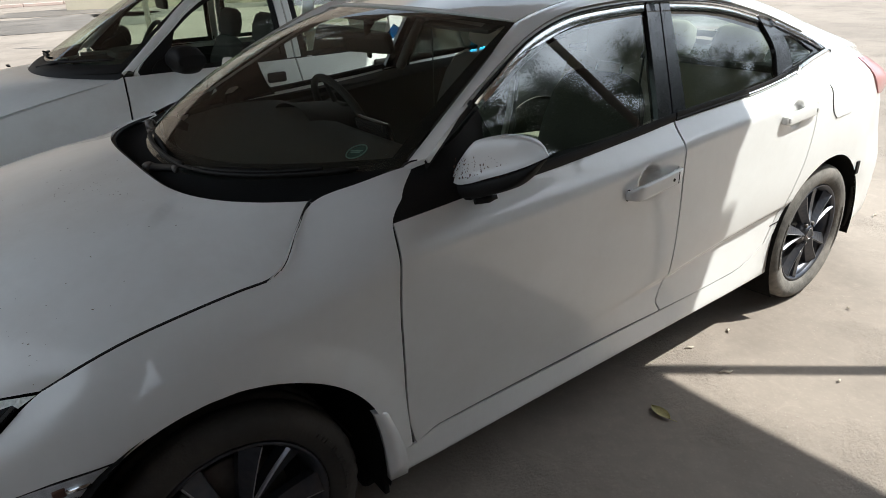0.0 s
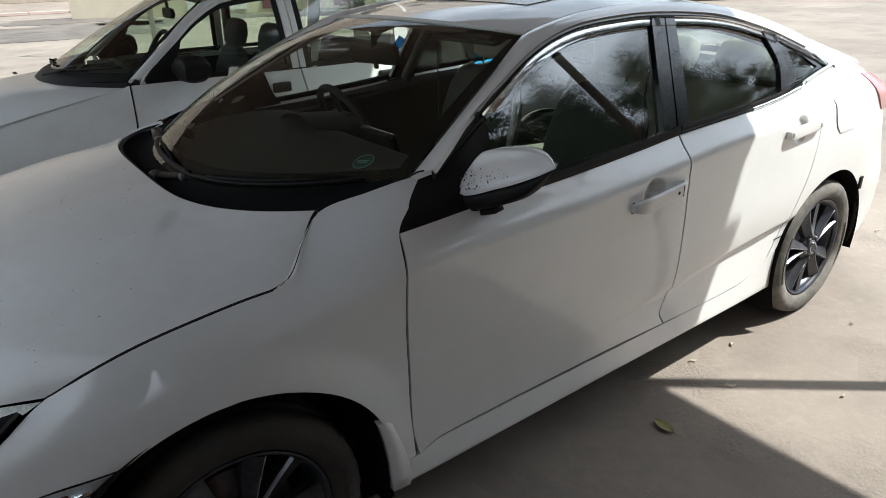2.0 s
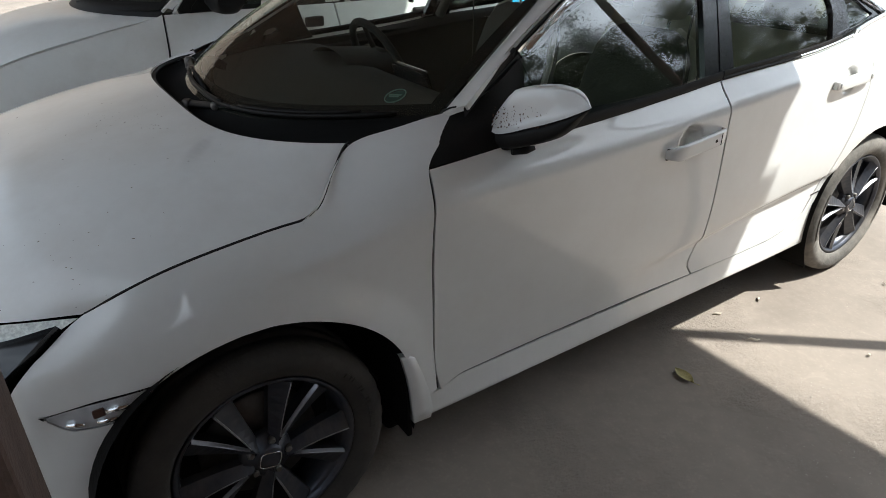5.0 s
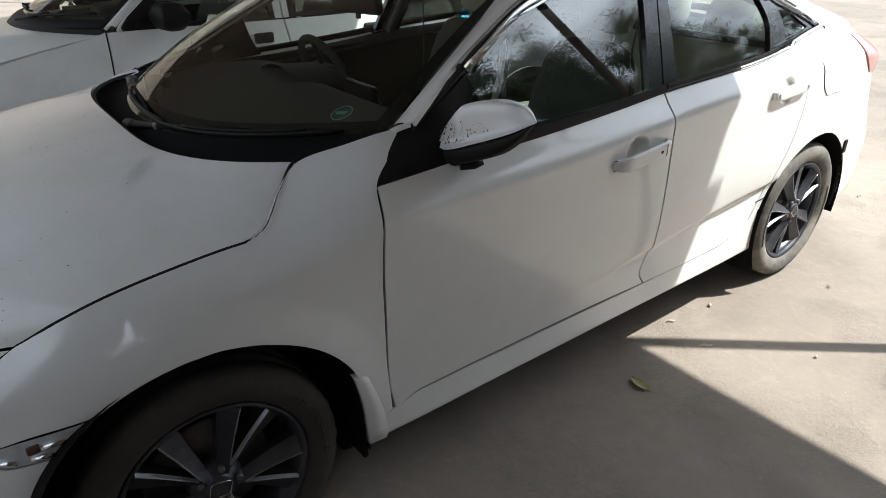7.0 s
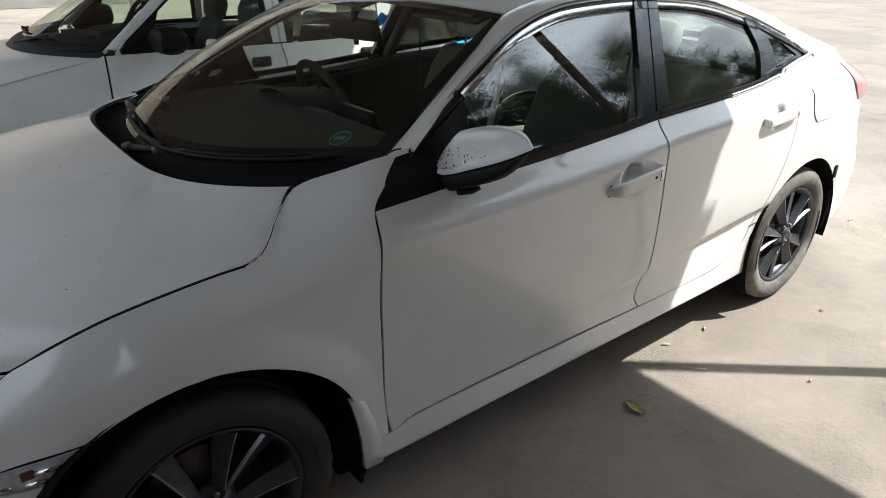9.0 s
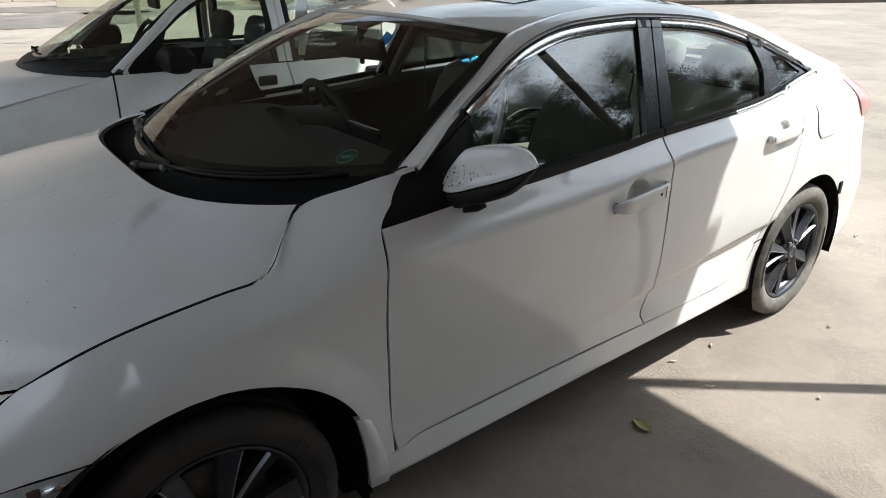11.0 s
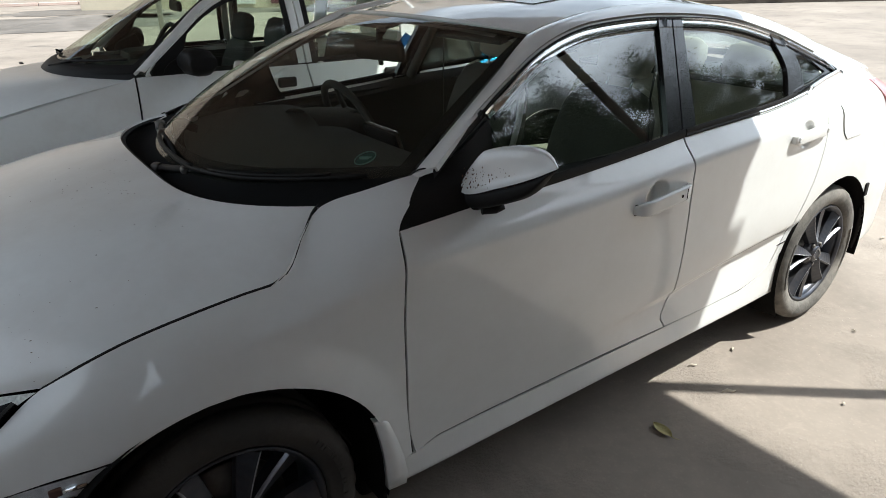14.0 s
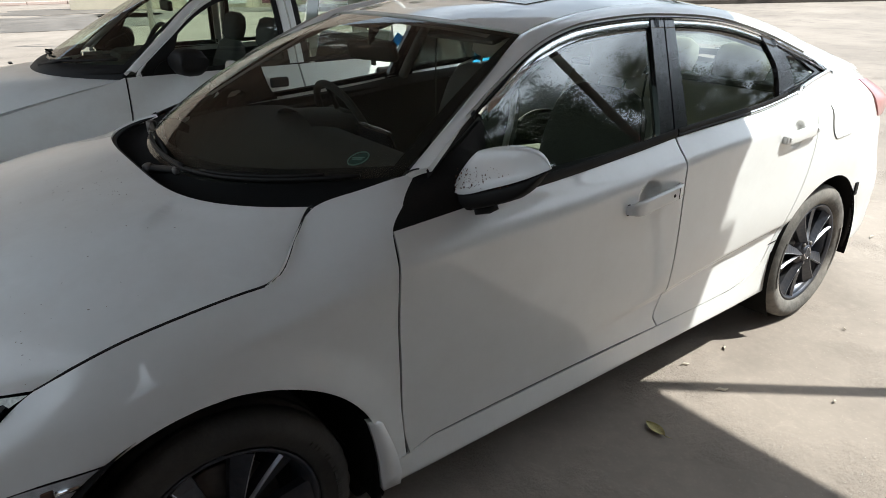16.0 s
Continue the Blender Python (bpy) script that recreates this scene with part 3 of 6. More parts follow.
# flank panels
fender = both("front_fender", sedan_panel(
    arc_points(.012, .322, .399, 122.5, 0, 18) + [(.43, .312), (.487, .310)],
    [(-.291, .783), (-.217, .820), (-.11, .854), (0, .875), (.12, .890), (.18, .893), (.21, .901), (.30, .955), (.36, 1.002), (.47, 1.030), (.60, 1.052), (.635, 1.054)],
    [(-.199, .652), (-.30, .636), (-.41, .616), (-.458, .655), (-.41, .712), (-.34, .756), (-.291, .783)],
    [(.487, .310), (.468, .50), (.463, .70), (.472, .85), (.489, .952), (.56, 1.005), (.635, 1.054)], n=90, m=64, edges="r", flare=LIP), PAINT, PAIR)
front_door = both("front_door", sedan_panel(
    [(.502, .306), (.53, .318), (.584, .333), (.92, .337), (1.315, .336), (1.582, .330)],
    [(.494, .957), (.75, .972), (1.04, .986), (1.4, 1.006), (1.592, 1.022)],
    [(.502, .306), (.480, .40), (.472, .56), (.470, .70), (.478, .85), (.494, .957)],
    [(1.582, .330), (1.553, .38), (1.595, .489), (1.589, .714), (1.580, .898), (1.580, .979), (1.592, 1.022)], n=130, m=84, cup=(1.402, .870, .042)), PAINT, PAIR)
rear_door = both("rear_door", sedan_panel(
    [(1.590, .330), (1.81, .328), (2.05, .332), (2.17, .352), (2.27, .40)],
    [(1.600, 1.023), (1.86, 1.036), (2.08, 1.045), (2.30, 1.062), (2.40, 1.072)],
    [(1.590, .330), (1.560, .38), (1.601, .489), (1.596, .714), (1.588, .898), (1.588, .979), (1.600, 1.023)],
    [(2.27, .40), (2.335, .50), (2.40, .64), (2.45, .77), (2.47, .90), (2.44, 1.02), (2.40, 1.072)], n=100, m=84, cup=(2.300, .938, .014)), PAINT, PAIR)
quarter = both("quarter_panel", sedan_panel(
    [(2.275, .395)] + arc_points(2.70, .32, .372, 163, 2, 18) + [(3.075, .300), (3.20, .285), (3.45, .275), (3.6, .275), (3.725, .28)],
    [(2.404, 1.072), (2.6, 1.093), (2.81, 1.105), (3.0, 1.096), (3.1, 1.090), (3.3, 1.063), (3.45, 1.03), (3.6, 1.0), (3.725, .97)],
    [(2.275, .395), (2.340, .50), (2.405, .64), (2.455, .77), (2.475, .90), (2.445, 1.02), (2.404, 1.072)],
    [(3.725, .28), (3.727, .65), (3.725, .97)], n=90, m=34, edges="l"), PAINT, PAIR)


def gap_shade(points, r=.0042, inset=.0075):
    """Black strip along a gap between two panels, put in for the shade inside it."""
    pts = [side(*q) + np.array((0, inset, 0)) for q in line(points, 40)]
    both("gap_shade_strip", tube(bmesh.new(), pts, r, 6), SHADOWGAP, PAIR)


gap_shade([(.494, .308), (.474, .45), (.467, .60), (.466, .70), (.475, .85), (.491, .954)], .0034)
gap_shade([(1.586, .327), (1.556, .38), (1.598, .489), (1.592, .714), (1.584, .898), (1.584, .979), (1.596, 1.022)])
gap_shade([(2.272, .397), (2.337, .50), (2.402, .64), (2.452, .77), (2.472, .90), (2.442, 1.02), (2.402, 1.071)])
gap_shade([(.53, .313), (.584, .329), (.92, .332), (1.315, .331), (1.582, .327), (1.81, .325), (2.05, .328), (2.17, .348), (2.27, .396)])
both("gap_shade_strip", tube(bmesh.new(), [(x, -RAILS[8](x)[0] + .0022, RAILS[8](x)[1] - .0012 + .0035 * min(1, max(0, (x - .17) / .04))) for x in np.linspace(-.288, .362, 120)], .0030, 6), SHADOWGAP, PAIR)
# skirt under the doors
bm = bmesh.new()
P = []
for x in np.linspace(.40, 2.335, 60):
    top = Curve([(.40, .302), (.49, .303), (.584, .326), (1.59, .324), (2.05, .325), (2.17, .345), (2.27, .392), (2.335, .42)])(x)[0]
    zs = np.r_[np.linspace(.196, .238, 5), np.linspace(.245, max(top, .26), 7)]
    P.append([side(x, z) + np.array((0, .0015 if k > 3 else 0, 0)) for k, z in enumerate(zs)])
sheet(bm, np.array(P), depth=0.03)
both("side_skirt", bm, PAINT, PAIR)
# bumpers
both("front_bumper", sedan_panel(
    [(-.905, .215), (-.8, .205), (-.6, .20), (-.40, .21), (-.352, .225)],
    [(-.905, .66), (-.80, .66), (-.6, .66), (-.452, .645), (-.365, .568), (-.285, .575)],
    [(-.905, .215), (-.908, .45), (-.905, .66)],
    [(-.352, .225), (-.383, .32), (-.36, .465), (-.285, .575)], n=40, m=20, edges="bt", flare=LIP), PAINT, PAIR)
# side marker in the bumper corner
lens_p = coons(line([(-.408, .602), (-.365, .572), (-.278, .578)], 14), line([(-.408, .610), (-.31, .628), (-.205, .646)], 14),
               line([(-.408, .602), (-.408, .610)], 6), line([(-.278, .578), (-.205, .646)], 6))
P = np.array([[side(*q) + np.array((0, -.003, 0)) for q in r] for r in lens_p])
swell(P, *LIP)
marker = both("side_marker", sheet(bmesh.new(), P, depth=.012), LENS, PAIR, "clear wedge-shaped side marker lamp")
for k, pr in enumerate(marker):
    Q = P + np.array((0, .005, 0))
    b = sheet(bmesh.new(), Q)
    part("reflector_back", b if k == 0 else mirrored(b), SILVERED, pr)
    for i0, i1, j in ((3, 6, 1), (8, 11, 1), (8, 11, 3)):
        b = tube(bmesh.new(), [Q[i0, j] - (0, .004, 0), Q[i1, j] - (0, .004, 0)], .0055, 8)
        part("reflector_bar", b if k == 0 else mirrored(b), CHROME, pr)
    b = box(bmesh.new(), Q[7, 3] - np.array((0, .004, 0)), (.024, .008, .020), .003)
    part("bulb_holder", b if k == 0 else mirrored(b), AMBER, pr)

# hood
HOOD_T = lambda q: np.array((.112 + .248 * abs(q) ** 4.2, .685 * q, 1.002 + .002 * q * q))
HOOD_F = Curve([(0, -.83, 0, .735), (.35, -.80, .27, .745), (.62, -.66, .50, .765), (.85, -.42, .69, .780), (1, -.293, .750, .785)])
n, m = 181, 44
rear_line = np.array([HOOD_T(q) for q in np.linspace(-1, 1, n)])
front_line = np.array([[c[0], math.copysign(c[1], q), c[2]] for q in np.linspace(-1, 1, n) for c in [HOOD_F(abs(q))]])
xs = line([(x, ) for x in (-.293, .36)], m)[:, 0]
left_line = np.array([(x, -RAILS[8](x)[0] + .004, RAILS[8](x)[1]) for x in xs])
right_line = left_line * np.array((1, -1, 1))
P = np.zeros((n, m, 3))
for i in range(n):
    q = -1 + 2 * i / (n - 1)
    for j in range(m):
        u = j / (m - 1)
        p = front_line[i] + (rear_line[i] - front_line[i]) * u
        # crown along and across, then pulled down to the shut line near the sides
        rise = .062 * math.sin(math.pi * u ** .72)
        p[2] += rise * (1 - .35 * abs(q) ** 2)
        corner = front_line[0 if q < 0 else -1] + (rear_line[0 if q < 0 else -1] - front_line[0 if q < 0 else -1]) * u
        corner[2] += rise * .65
        e = (left_line if q < 0 else right_line)[j]
        k = abs(q) ** (3.2 + 5 * u)
        p += (e - corner) * k
        # feature crease that fades towards the nose
        c = .57 + .66 * (1 - u)
        p[2] -= .012 / (1 + math.exp(-(abs(q) - c) / .004)) * max(0, min(1, (u - .70) * 6, (1 - u) * 14)) * (1 - abs(q) ** 6)
        P[i, j] = p
hood = part("hood", sheet(bmesh.new(), P, flip=True, depth=.02, edges="t"), PAINT_DUSTY, sedan)
HOOD = P
rnd = random.Random(8)
bm = bmesh.new()
for k in range(170):
    if k < 60:
        i, j = int(rnd.gauss(72, 15)), int(rnd.gauss(36, 3))
    elif k < 120:
        i, j = int(rnd.gauss(27, 12)), int(rnd.gauss(10, 5))
    else:
        i, j = rnd.randrange(2, n - 3), rnd.randrange(2, m - 3)
    i, j = min(max(i, 1), n - 3), min(max(j, 1), m - 3)
    a, b = rnd.random(), rnd.random()
    p = HOOD[i, j] * (1 - a) * (1 - b) + HOOD[i + 1, j] * a * (1 - b) + HOOD[i, j + 1] * (1 - a) * b + HOOD[i + 1, j + 1] * a * b
    r = .0007 + .0016 * rnd.random() ** 3
    bmesh.ops.create_icosphere(bm, subdivisions=1, radius=r, matrix=Matrix.Translation(p) @ Matrix.Rotation(rnd.random() * 3, 4, "Z") @ Matrix.Diagonal((2.2 if k >= 60 else 1, 1, .3, 1)))
tagged(part("dirt_specks", bm, MUD, hood, "small dark specks of dirt on the hood"), kind="stuff")

# roof rail: pillar beside the windshield, over the doors and down to the tail
P = []
NARROW = Curve([(.60, .06), (.70, .02), (.80, 0), (3.5, 0)])
stations = np.r_[np.linspace(0, .3, 14), np.linspace(.32, 1, 50)]
for t in stations:
    xo, xi = .630 + t * (3.44 - .630), .600 + t * (3.44 - .600)
    a, b = outer(xo), inner(xi)
    a = a + (b - a) * NARROW(xo)[0]
    row = []
    for s in np.linspace(0, 1, 9):
        p = a + (b - a) * s
        bulge = .020 * 4 * s * (1 - s) * min(1, .15 + t / .06)
        row.append(p + np.array((0, -.6 * bulge, .8 * bulge)))
    P.append(row)
both("roof_rail", sheet(bmesh.new(), np.array(P), depth=.015, edges="btl"), PAINT, PAIR)
# black trim between that pillar and the front window
P = []
for x in np.linspace(.625, .95, 24):
    a, b = outer(x), inner(x - .02)
    a, b = a + np.array((0, .006, -.030)), a + (b - a) * (NARROW(x)[0] + .04) + np.array((0, .002, -.004))
    P.append([a + (b - a) * s for s in np.linspace(0, 1, 5)])
both("pillar_trim", sheet(bmesh.new(), np.array(P)), BLACK, PAIR, "black trim along the windshield pillar")
both("panel_joint", tube(bmesh.new(), [inner(.602) + (outer(.632) - inner(.602)) * s * .52 + np.array((0, -.002, .0035 + .003 * math.sin(math.pi * s))) for s in np.linspace(0, 1, 8)], .0022, 6), SHADOWGAP, PAIR)
# roof panel, with a low crown
P = []
for x in np.linspace(1.135, 2.52, 34):
    e = inner(x)
    c = Curve([(1.1, 1.378), (1.35, 1.416), (1.7, 1.440), (2.1, 1.424), (2.52, 1.340)])(x)[0]
    lead = -.075 * max(0, 1 - (x - 1.135) / .3)
    tail = .09 * max(0, 1 - (2.52 - x) / .3)
    P.append([(x + (lead + tail) * (1 - q * q), (abs(e[1]) - .004) * q, e[2] + (c - e[2]) * (1 - abs(q) ** 2.6)) for q in np.linspace(-1, 1, 31)])
ROOF = np.array(P)
roof = part("roof", sheet(bmesh.new(), ROOF, depth=.02, flip=False), PAINT, sedan)
P = ROOF[6:18, 6:25] + np.array((0, 0, .003))
part("sunroof", sheet(bmesh.new(), P, depth=.008), GLOSSBLACK, sedan, "dark glass sunroof panel")
part("headlining", sheet(bmesh.new(), (ROOF - np.array((0, 0, .035)))[:, 1:-1], flip=True), HEADLINER, sedan)


# windshield
def wind(q, t, off=0.0):
    base = np.array((.190 + .410 * abs(q) ** 2.6, .737 * q, .988 + .065 * q * q))
    x = 1.138 - .075 * (1 - q * q)
    top = np.array((x, .575 * q, 1.353 + .022 * (1 - q * q)))
    p = base + (top - base) * t
    return p + np.array((-.03, 0, .05)) * (4 * t * (1 - t) * 1.15 * (1 - abs(q) ** 4)) + np.array((-.4, 0, .9)) * off


P = np.array([[wind(q, t) for t in np.linspace(0, 1, 22)] for q in np.linspace(-.992, .992, 31)])
windshield = part("windshield", sheet(bmesh.new(), P, flip=True), WIND, sedan, "dusty tinted windshield with a reflected veil put into its dust")
bm = bmesh.new()
for q0, q1, t0, t1 in ((-.99, .99, .0, .07), (-.99, .99, .955, .995), (-.99, -.955, .07, .955), (.955, .99, .07, .955)):
    Q = np.array([[wind(q, t, -.004) for t in np.linspace(t0, t1, 12)] for q in np.linspace(q0, q1, 31)])
    sheet(bm, Q, flip=True)
part("windshield_border", bm, FRIT, windshield, "black printed border of the glass")
# round permit sticker inside the glass
eye0 = wind(-.850, .125, -.010)
tx, ty = wind(-.83, .125, -.010) - eye0, wind(-.85, .15, -.010) - eye0
tx, ty = tx / np.linalg.norm(tx), ty / np.linalg.norm(ty)
bm = bmesh.new()
cs = [eye0 + .0245 * (tx * math.cos(a) + ty * math.sin(a)) for a in np.linspace(0, 2 * math.pi, 33)]
tube(bm, cs, .0017, 6, caps=False)
sticker = part("round_sticker", bm, GREENINK, windshield, "round green-rimmed permit sticker with an unreadable line")
bm = bmesh.new()
bm.faces.new([bm.verts.new(eye0 + .0235 * (tx * math.cos(a) + ty * math.sin(a)) + np.array((.002, 0, -.003))) for a in np.linspace(0, 2 * math.pi, 32, endpoint=False)])
part("sticker_disc", bm, DARKINK, windshield)
bm = bmesh.new()
for v0, ln in ((.002, .017), (-.004, .013)):
    c = [eye0 + tx * sx * ln + ty * (v0 + h) - np.array((.001, 0, -.001)) for sx, h in ((-1, -.0025), (1, -.0025), (1, .0025), (-1, .0025))]
    bm.faces.new([bm.verts.new(p) for p in c])
part("sticker_bar", bm, GREENINK, windshield)

# cowl between hood and glass
P = []
for q in np.linspace(-1, 1, 41):
    a, b = HOOD_T(q), wind(q, .05)
    a = a + np.array((-.02, 0, -.02))
    P.append([a + (b - a) * t + np.array((0, 0, -.035 * math.sin(math.pi * min(1, t * 1.05)) * (1 - abs(q) ** 6) - .004)) for t in np.linspace(0, 1, 9)])
cowl = part("cowl_panel", sheet(bmesh.new(), np.array(P), flip=True), FRIT, sedan)
part("cowl_seal", tube(bmesh.new(), [HOOD_T(q) + np.array((.006, 0, -.014)) for q in np.linspace(-1, 1, 40)], .008, 8), BLACK, cowl)


def wiper(q0, t0, q1, t1, pq, pt):
    """A blade parked low on the glass, and the arm that holds it, from its pivot on the cowl."""
    pts = [wind(q, t, .012) for q, t in zip(np.linspace(q0, q1, 16), np.linspace(t0, t1, 16))]
    blade = part("wiper_blade", tube(bmesh.new(), pts, [.004] + [.0075] * 14 + [.004], 8), BLACK, sedan)
    part("blade_spine", tube(bmesh.new(), [p + np.array((-.003, 0, .010)) for p in pts[2:-2]], .0045, 6), BLACK, blade)
    mid = pts[9] + np.array((0, 0, .012))
    piv = wind(pq, pt, .004)
    joint = piv + (mid - piv) * .30 + np.array((-.004, 0, .008))
    part("wiper_arm", tube(bmesh.new(), [piv + np.array((0, 0, .012)), joint, mid], [.013, .011, .006], 8, flat=.55), BLACK, blade)
    part("arm_joint", box(bmesh.new(), joint, (.035, .030, .022), .007), STEEL, blade)
    part("pivot_cap", tube(bmesh.new(), [piv + np.array((0, 0, -.02)), piv + np.array((0, 0, .020)), piv + np.array((0, 0, .026))], [.018, .018, .010], 14), STEEL, blade)


wiper(-.30, .015, -.91, .0, .02, -.045)
wiper(.36, .030, -.36, .012, .62, -.030)
DRYLEAF = material("brown_leaf", (0.16, 0.075, 0.045), .8, vary=.3, scale=40)
P = np.array([[(.330 + .075 * u, .712 + .030 * v * math.sin(math.pi * u), .958 + .030 * u + .014 * v * v) for v in np.linspace(-1, 1, 5)] for u in np.linspace(.02, .98, 8)])
tagged(part("leaf", sheet(bmesh.new(), P, depth=.001), DRYLEAF), "dry brown leaf caught in the sedan's cowl", "leaf", "ground litter")

# rear window, boot lid, tail lamps, plate recess
P = []
for t in np.linspace(0, 1, 16):
    x = 2.53 + .66 * t
    e = inner(x)
    c = Curve([(2.5, 1.350), (2.75, 1.295), (3.0, 1.20), (3.19, 1.104)])(x)[0]
    P.append([(x + .09 * (1 - q * q), (abs(e[1]) - .006) * q, e[2] + (c - e[2] + .01) * (1 - q * q)) for q in np.linspace(-1, 1, 21)])
part("rear_window", sheet(bmesh.new(), np.array(P)), SIDEGLASS, sedan, "tinted rear window")
P = []
for t in np.linspace(0, 1, 22):
    x = 3.19 + .52 * t
    b = belt(x)
    w = abs(b[1]) * (1 if x < 3.45 else max((TAIL - x) / (TAIL - 3.45), .02) ** .4)
    z = Curve([(0, 1.098), (.5, 1.082), (.82, 1.050), (.97, 1.00), (1, .95)])(t)[0]
    P.append([(x + .03 * (1 - q * q), w * q, z + (min(b[2], z) - .012 - z) * abs(q) ** 3) for q in np.linspace(-1, 1, 21)])
boot = part("boot_lid", sheet(bmesh.new(), np.array(P), depth=.02), PAINT, sedan)
part("rear_plate", box(bmesh.new(), (3.74, 0, .78), (.012, .50, .12), .004), CREAM, sedan, "plain rear number plate")
part("tail_panel", box(bmesh.new(), (3.70, 0, .62), (.05, .9, .70), .02), PAINT, sedan)
D = coons(line([(3.20, .88), (3.36, .865), (3.52, .87)], 16), line([(3.06, 1.055), (3.25, 1.035), (3.45, 1.00)], 16),
          line([(3.20, .88), (3.11, .97), (3.06, 1.055)], 10), line([(3.52, .87), (3.50, .94), (3.45, 1.00)], 10))
P = np.array([[side(*q) for q in r] for r in D])
bulge = np.sin(np.linspace(.15, math.pi - .15, 16))[:, None] * np.sin(np.linspace(.1, math.pi - .1, 10))[None]
P = P + bulge[:, :, None] * np.array((.016, -.022, 0)) + np.array((.002, -.004, 0))
tail_lamp = both("tail_lamp", sheet(bmesh.new(), P, depth=.02), RED, PAIR, "red wrap-round tail lamp")

# windows and their trim
def window_panel(quad, n=24, m=18, off=0.0, depth=0.0):
    D = coons(line(quad[0], n), line(quad[1], n), line(quad[2], m), line(quad[3], m))
    P = np.array([[window_surface(*D[i, j]) + np.array((0, off, 0)) for j in range(m)] for i in range(n)])
    return sheet(bmesh.new(), P, depth=depth)


# the front window on the far side is wound down
part("side_window", window_panel(([(.80, .10), (1.0, .11), (1.3, .07), (1.545, .06)], [(.845, .93), (1.07, .93), (1.3, .955), (1.622, .965)],
                                  [(.80, .10), (.82, .5), (.845, .93)], [(1.545, .06), (1.575, .5), (1.622, .965)]), off=.010), SIDEGLASS, front_door[0])
both("side_window", window_panel(([(1.66, .04), (1.95, .04), (2.316, .03)], [(1.738, .95), (2.04, .94), (2.306, .90)],
                                  [(1.66, .04), (1.70, .5), (1.738, .95)], [(2.316, .03), (2.352, .475), (2.306, .90)]), off=.010), SIDEGLASS, rear_door)
for quad in (([(1.66, .04), (1.85, .04), (2.06, .04)], [(1.738, .95), (1.9, .945), (2.06, .94)], [(1.66, .04), (1.70, .5), (1.738, .95)], [(2.06, .04), (2.06, .94)]),
             ([(2.06, .31), (2.23, .27)], [(2.06, .94), (2.23, .92)], [(2.06, .31), (2.06, .94)], [(2.23, .27), (2.23, .92)]),
             ([(2.23, .03), (2.316, .03)], [(2.23, .92), (2.306, .90)], [(2.23, .03), (2.23, .92)], [(2.316, .03), (2.352, .475), (2.306, .90)])):
    half = window_panel(quad, off=.016)
    part("window_film", mirrored(half), FILMGLASS, rear_door[1], "dark film on the far rear window")
    half.free()
half = window_panel(([(2.06, .0), (2.23, .0)], [(2.06, .31), (2.23, .27)], [(2.06, .0), (2.06, .31)], [(2.23, .0), (2.23, .27)]), off=.016)
part("blue_film", mirrored(half), BLUEGLASS, rear_door[1], "scrap of blue film on the far window")
half.free()
both("quarter_glass", window_panel(([(2.455, .05), (2.54, .06), (2.655, .30)], [(2.440, .76), (2.50, .82), (2.655, .44)],
                                    [(2.455, .05), (2.455, .45), (2.440, .76)], [(2.655, .30), (2.655, .44)]), off=.010), SIDEGLASS, PAIR)
both("pillar_cover", window_panel(([(1.522, .0), (1.594, .0)], [(1.632, 1), (1.700, 1)], [(1.522, 0), (1.575, .5), (1.632, 1)], [(1.594, 0), (1.645, .5), (1.700, 1)]),
                                  off=-.003, depth=.02), GLOSSBLACK, front_door, "black cover of the centre pillar")
both("pillar_cover", window_panel(([(1.602, .0), (1.675, .0)], [(1.707, 1), (1.757, 1)], [(1.602, 0), (1.652, .5), (1.707, 1)], [(1.675, 0), (1.713, .5), (1.757, 1)]),
                                  off=-.003, depth=.02), GLOSSBLACK, rear_door, "black cover of the centre pillar")
both("pillar_cover", window_panel(([(2.308, .0), (2.448, .0)], [(2.290, 1), (2.388, 1)], [(2.308, 0), (2.346, .475), (2.304, .9), (2.290, 1)], [(2.448, 0), (2.456, .45), (2.440, .76), (2.388, 1)]),
                                  off=-.003, depth=.02), GLOSSBLACK, rear_door, "black cover behind the rear window")
for quad in (([(2.64, .0), (2.72, .02), (2.80, .1)], [(2.62, .60), (2.68, .85), (2.80, .95)], [(2.64, 0), (2.655, .36), (2.62, .60)], [(2.80, .1), (2.80, .95)]),
             ([(2.448, 0), (2.55, 0), (2.645, 0)], [(2.460, .07), (2.54, .08), (2.655, .33)], [(2.448, 0), (2.460, .07)], [(2.645, 0), (2.655, .33)]),
             ([(2.438, .74), (2.50, .80), (2.65, .42)], [(2.40, 1), (2.5, 1), (2.63, 1)], [(2.438, .74), (2.40, 1)], [(2.65, .42), (2.63, 1)])):
    both("quarter_trim", window_panel(quad, off=-.002, depth=.012), GLOSSBLACK, PAIR)


def strip(curve, x0, x1, up0, up1, out, n=60, taper=True, lean=0.0):
    """A flat trim strip along a window border, from up0 to up1 across it, standing out from it."""
    P = []
    for x in np.linspace(x0, x1, n):
        p = curve(x)
        k = 1 if not taper else min(1, (x - x0) / .30) if taper == 'front' else min(1, (x1 - x) / .06, (x - x0) / .04)
        P.append([p + np.array((0, -out * math.sin(math.pi * (s + .08) / 1.16) - .001 - lean * s * max(k, .05), up0 + (up1 - up0) * s * max(k, .05))) for s in np.linspace(0, 1, 6)])
    return sheet(bmesh.new(), np.array(P), depth=.012)


def chrome_line(x):
    """The bright moulding leaves the roof's edge a little towards the foot of the windshield pillar."""
    return outer(x) - np.array((0, 0, .024 * max(0, min(1, (1.02 - x) / .22))))


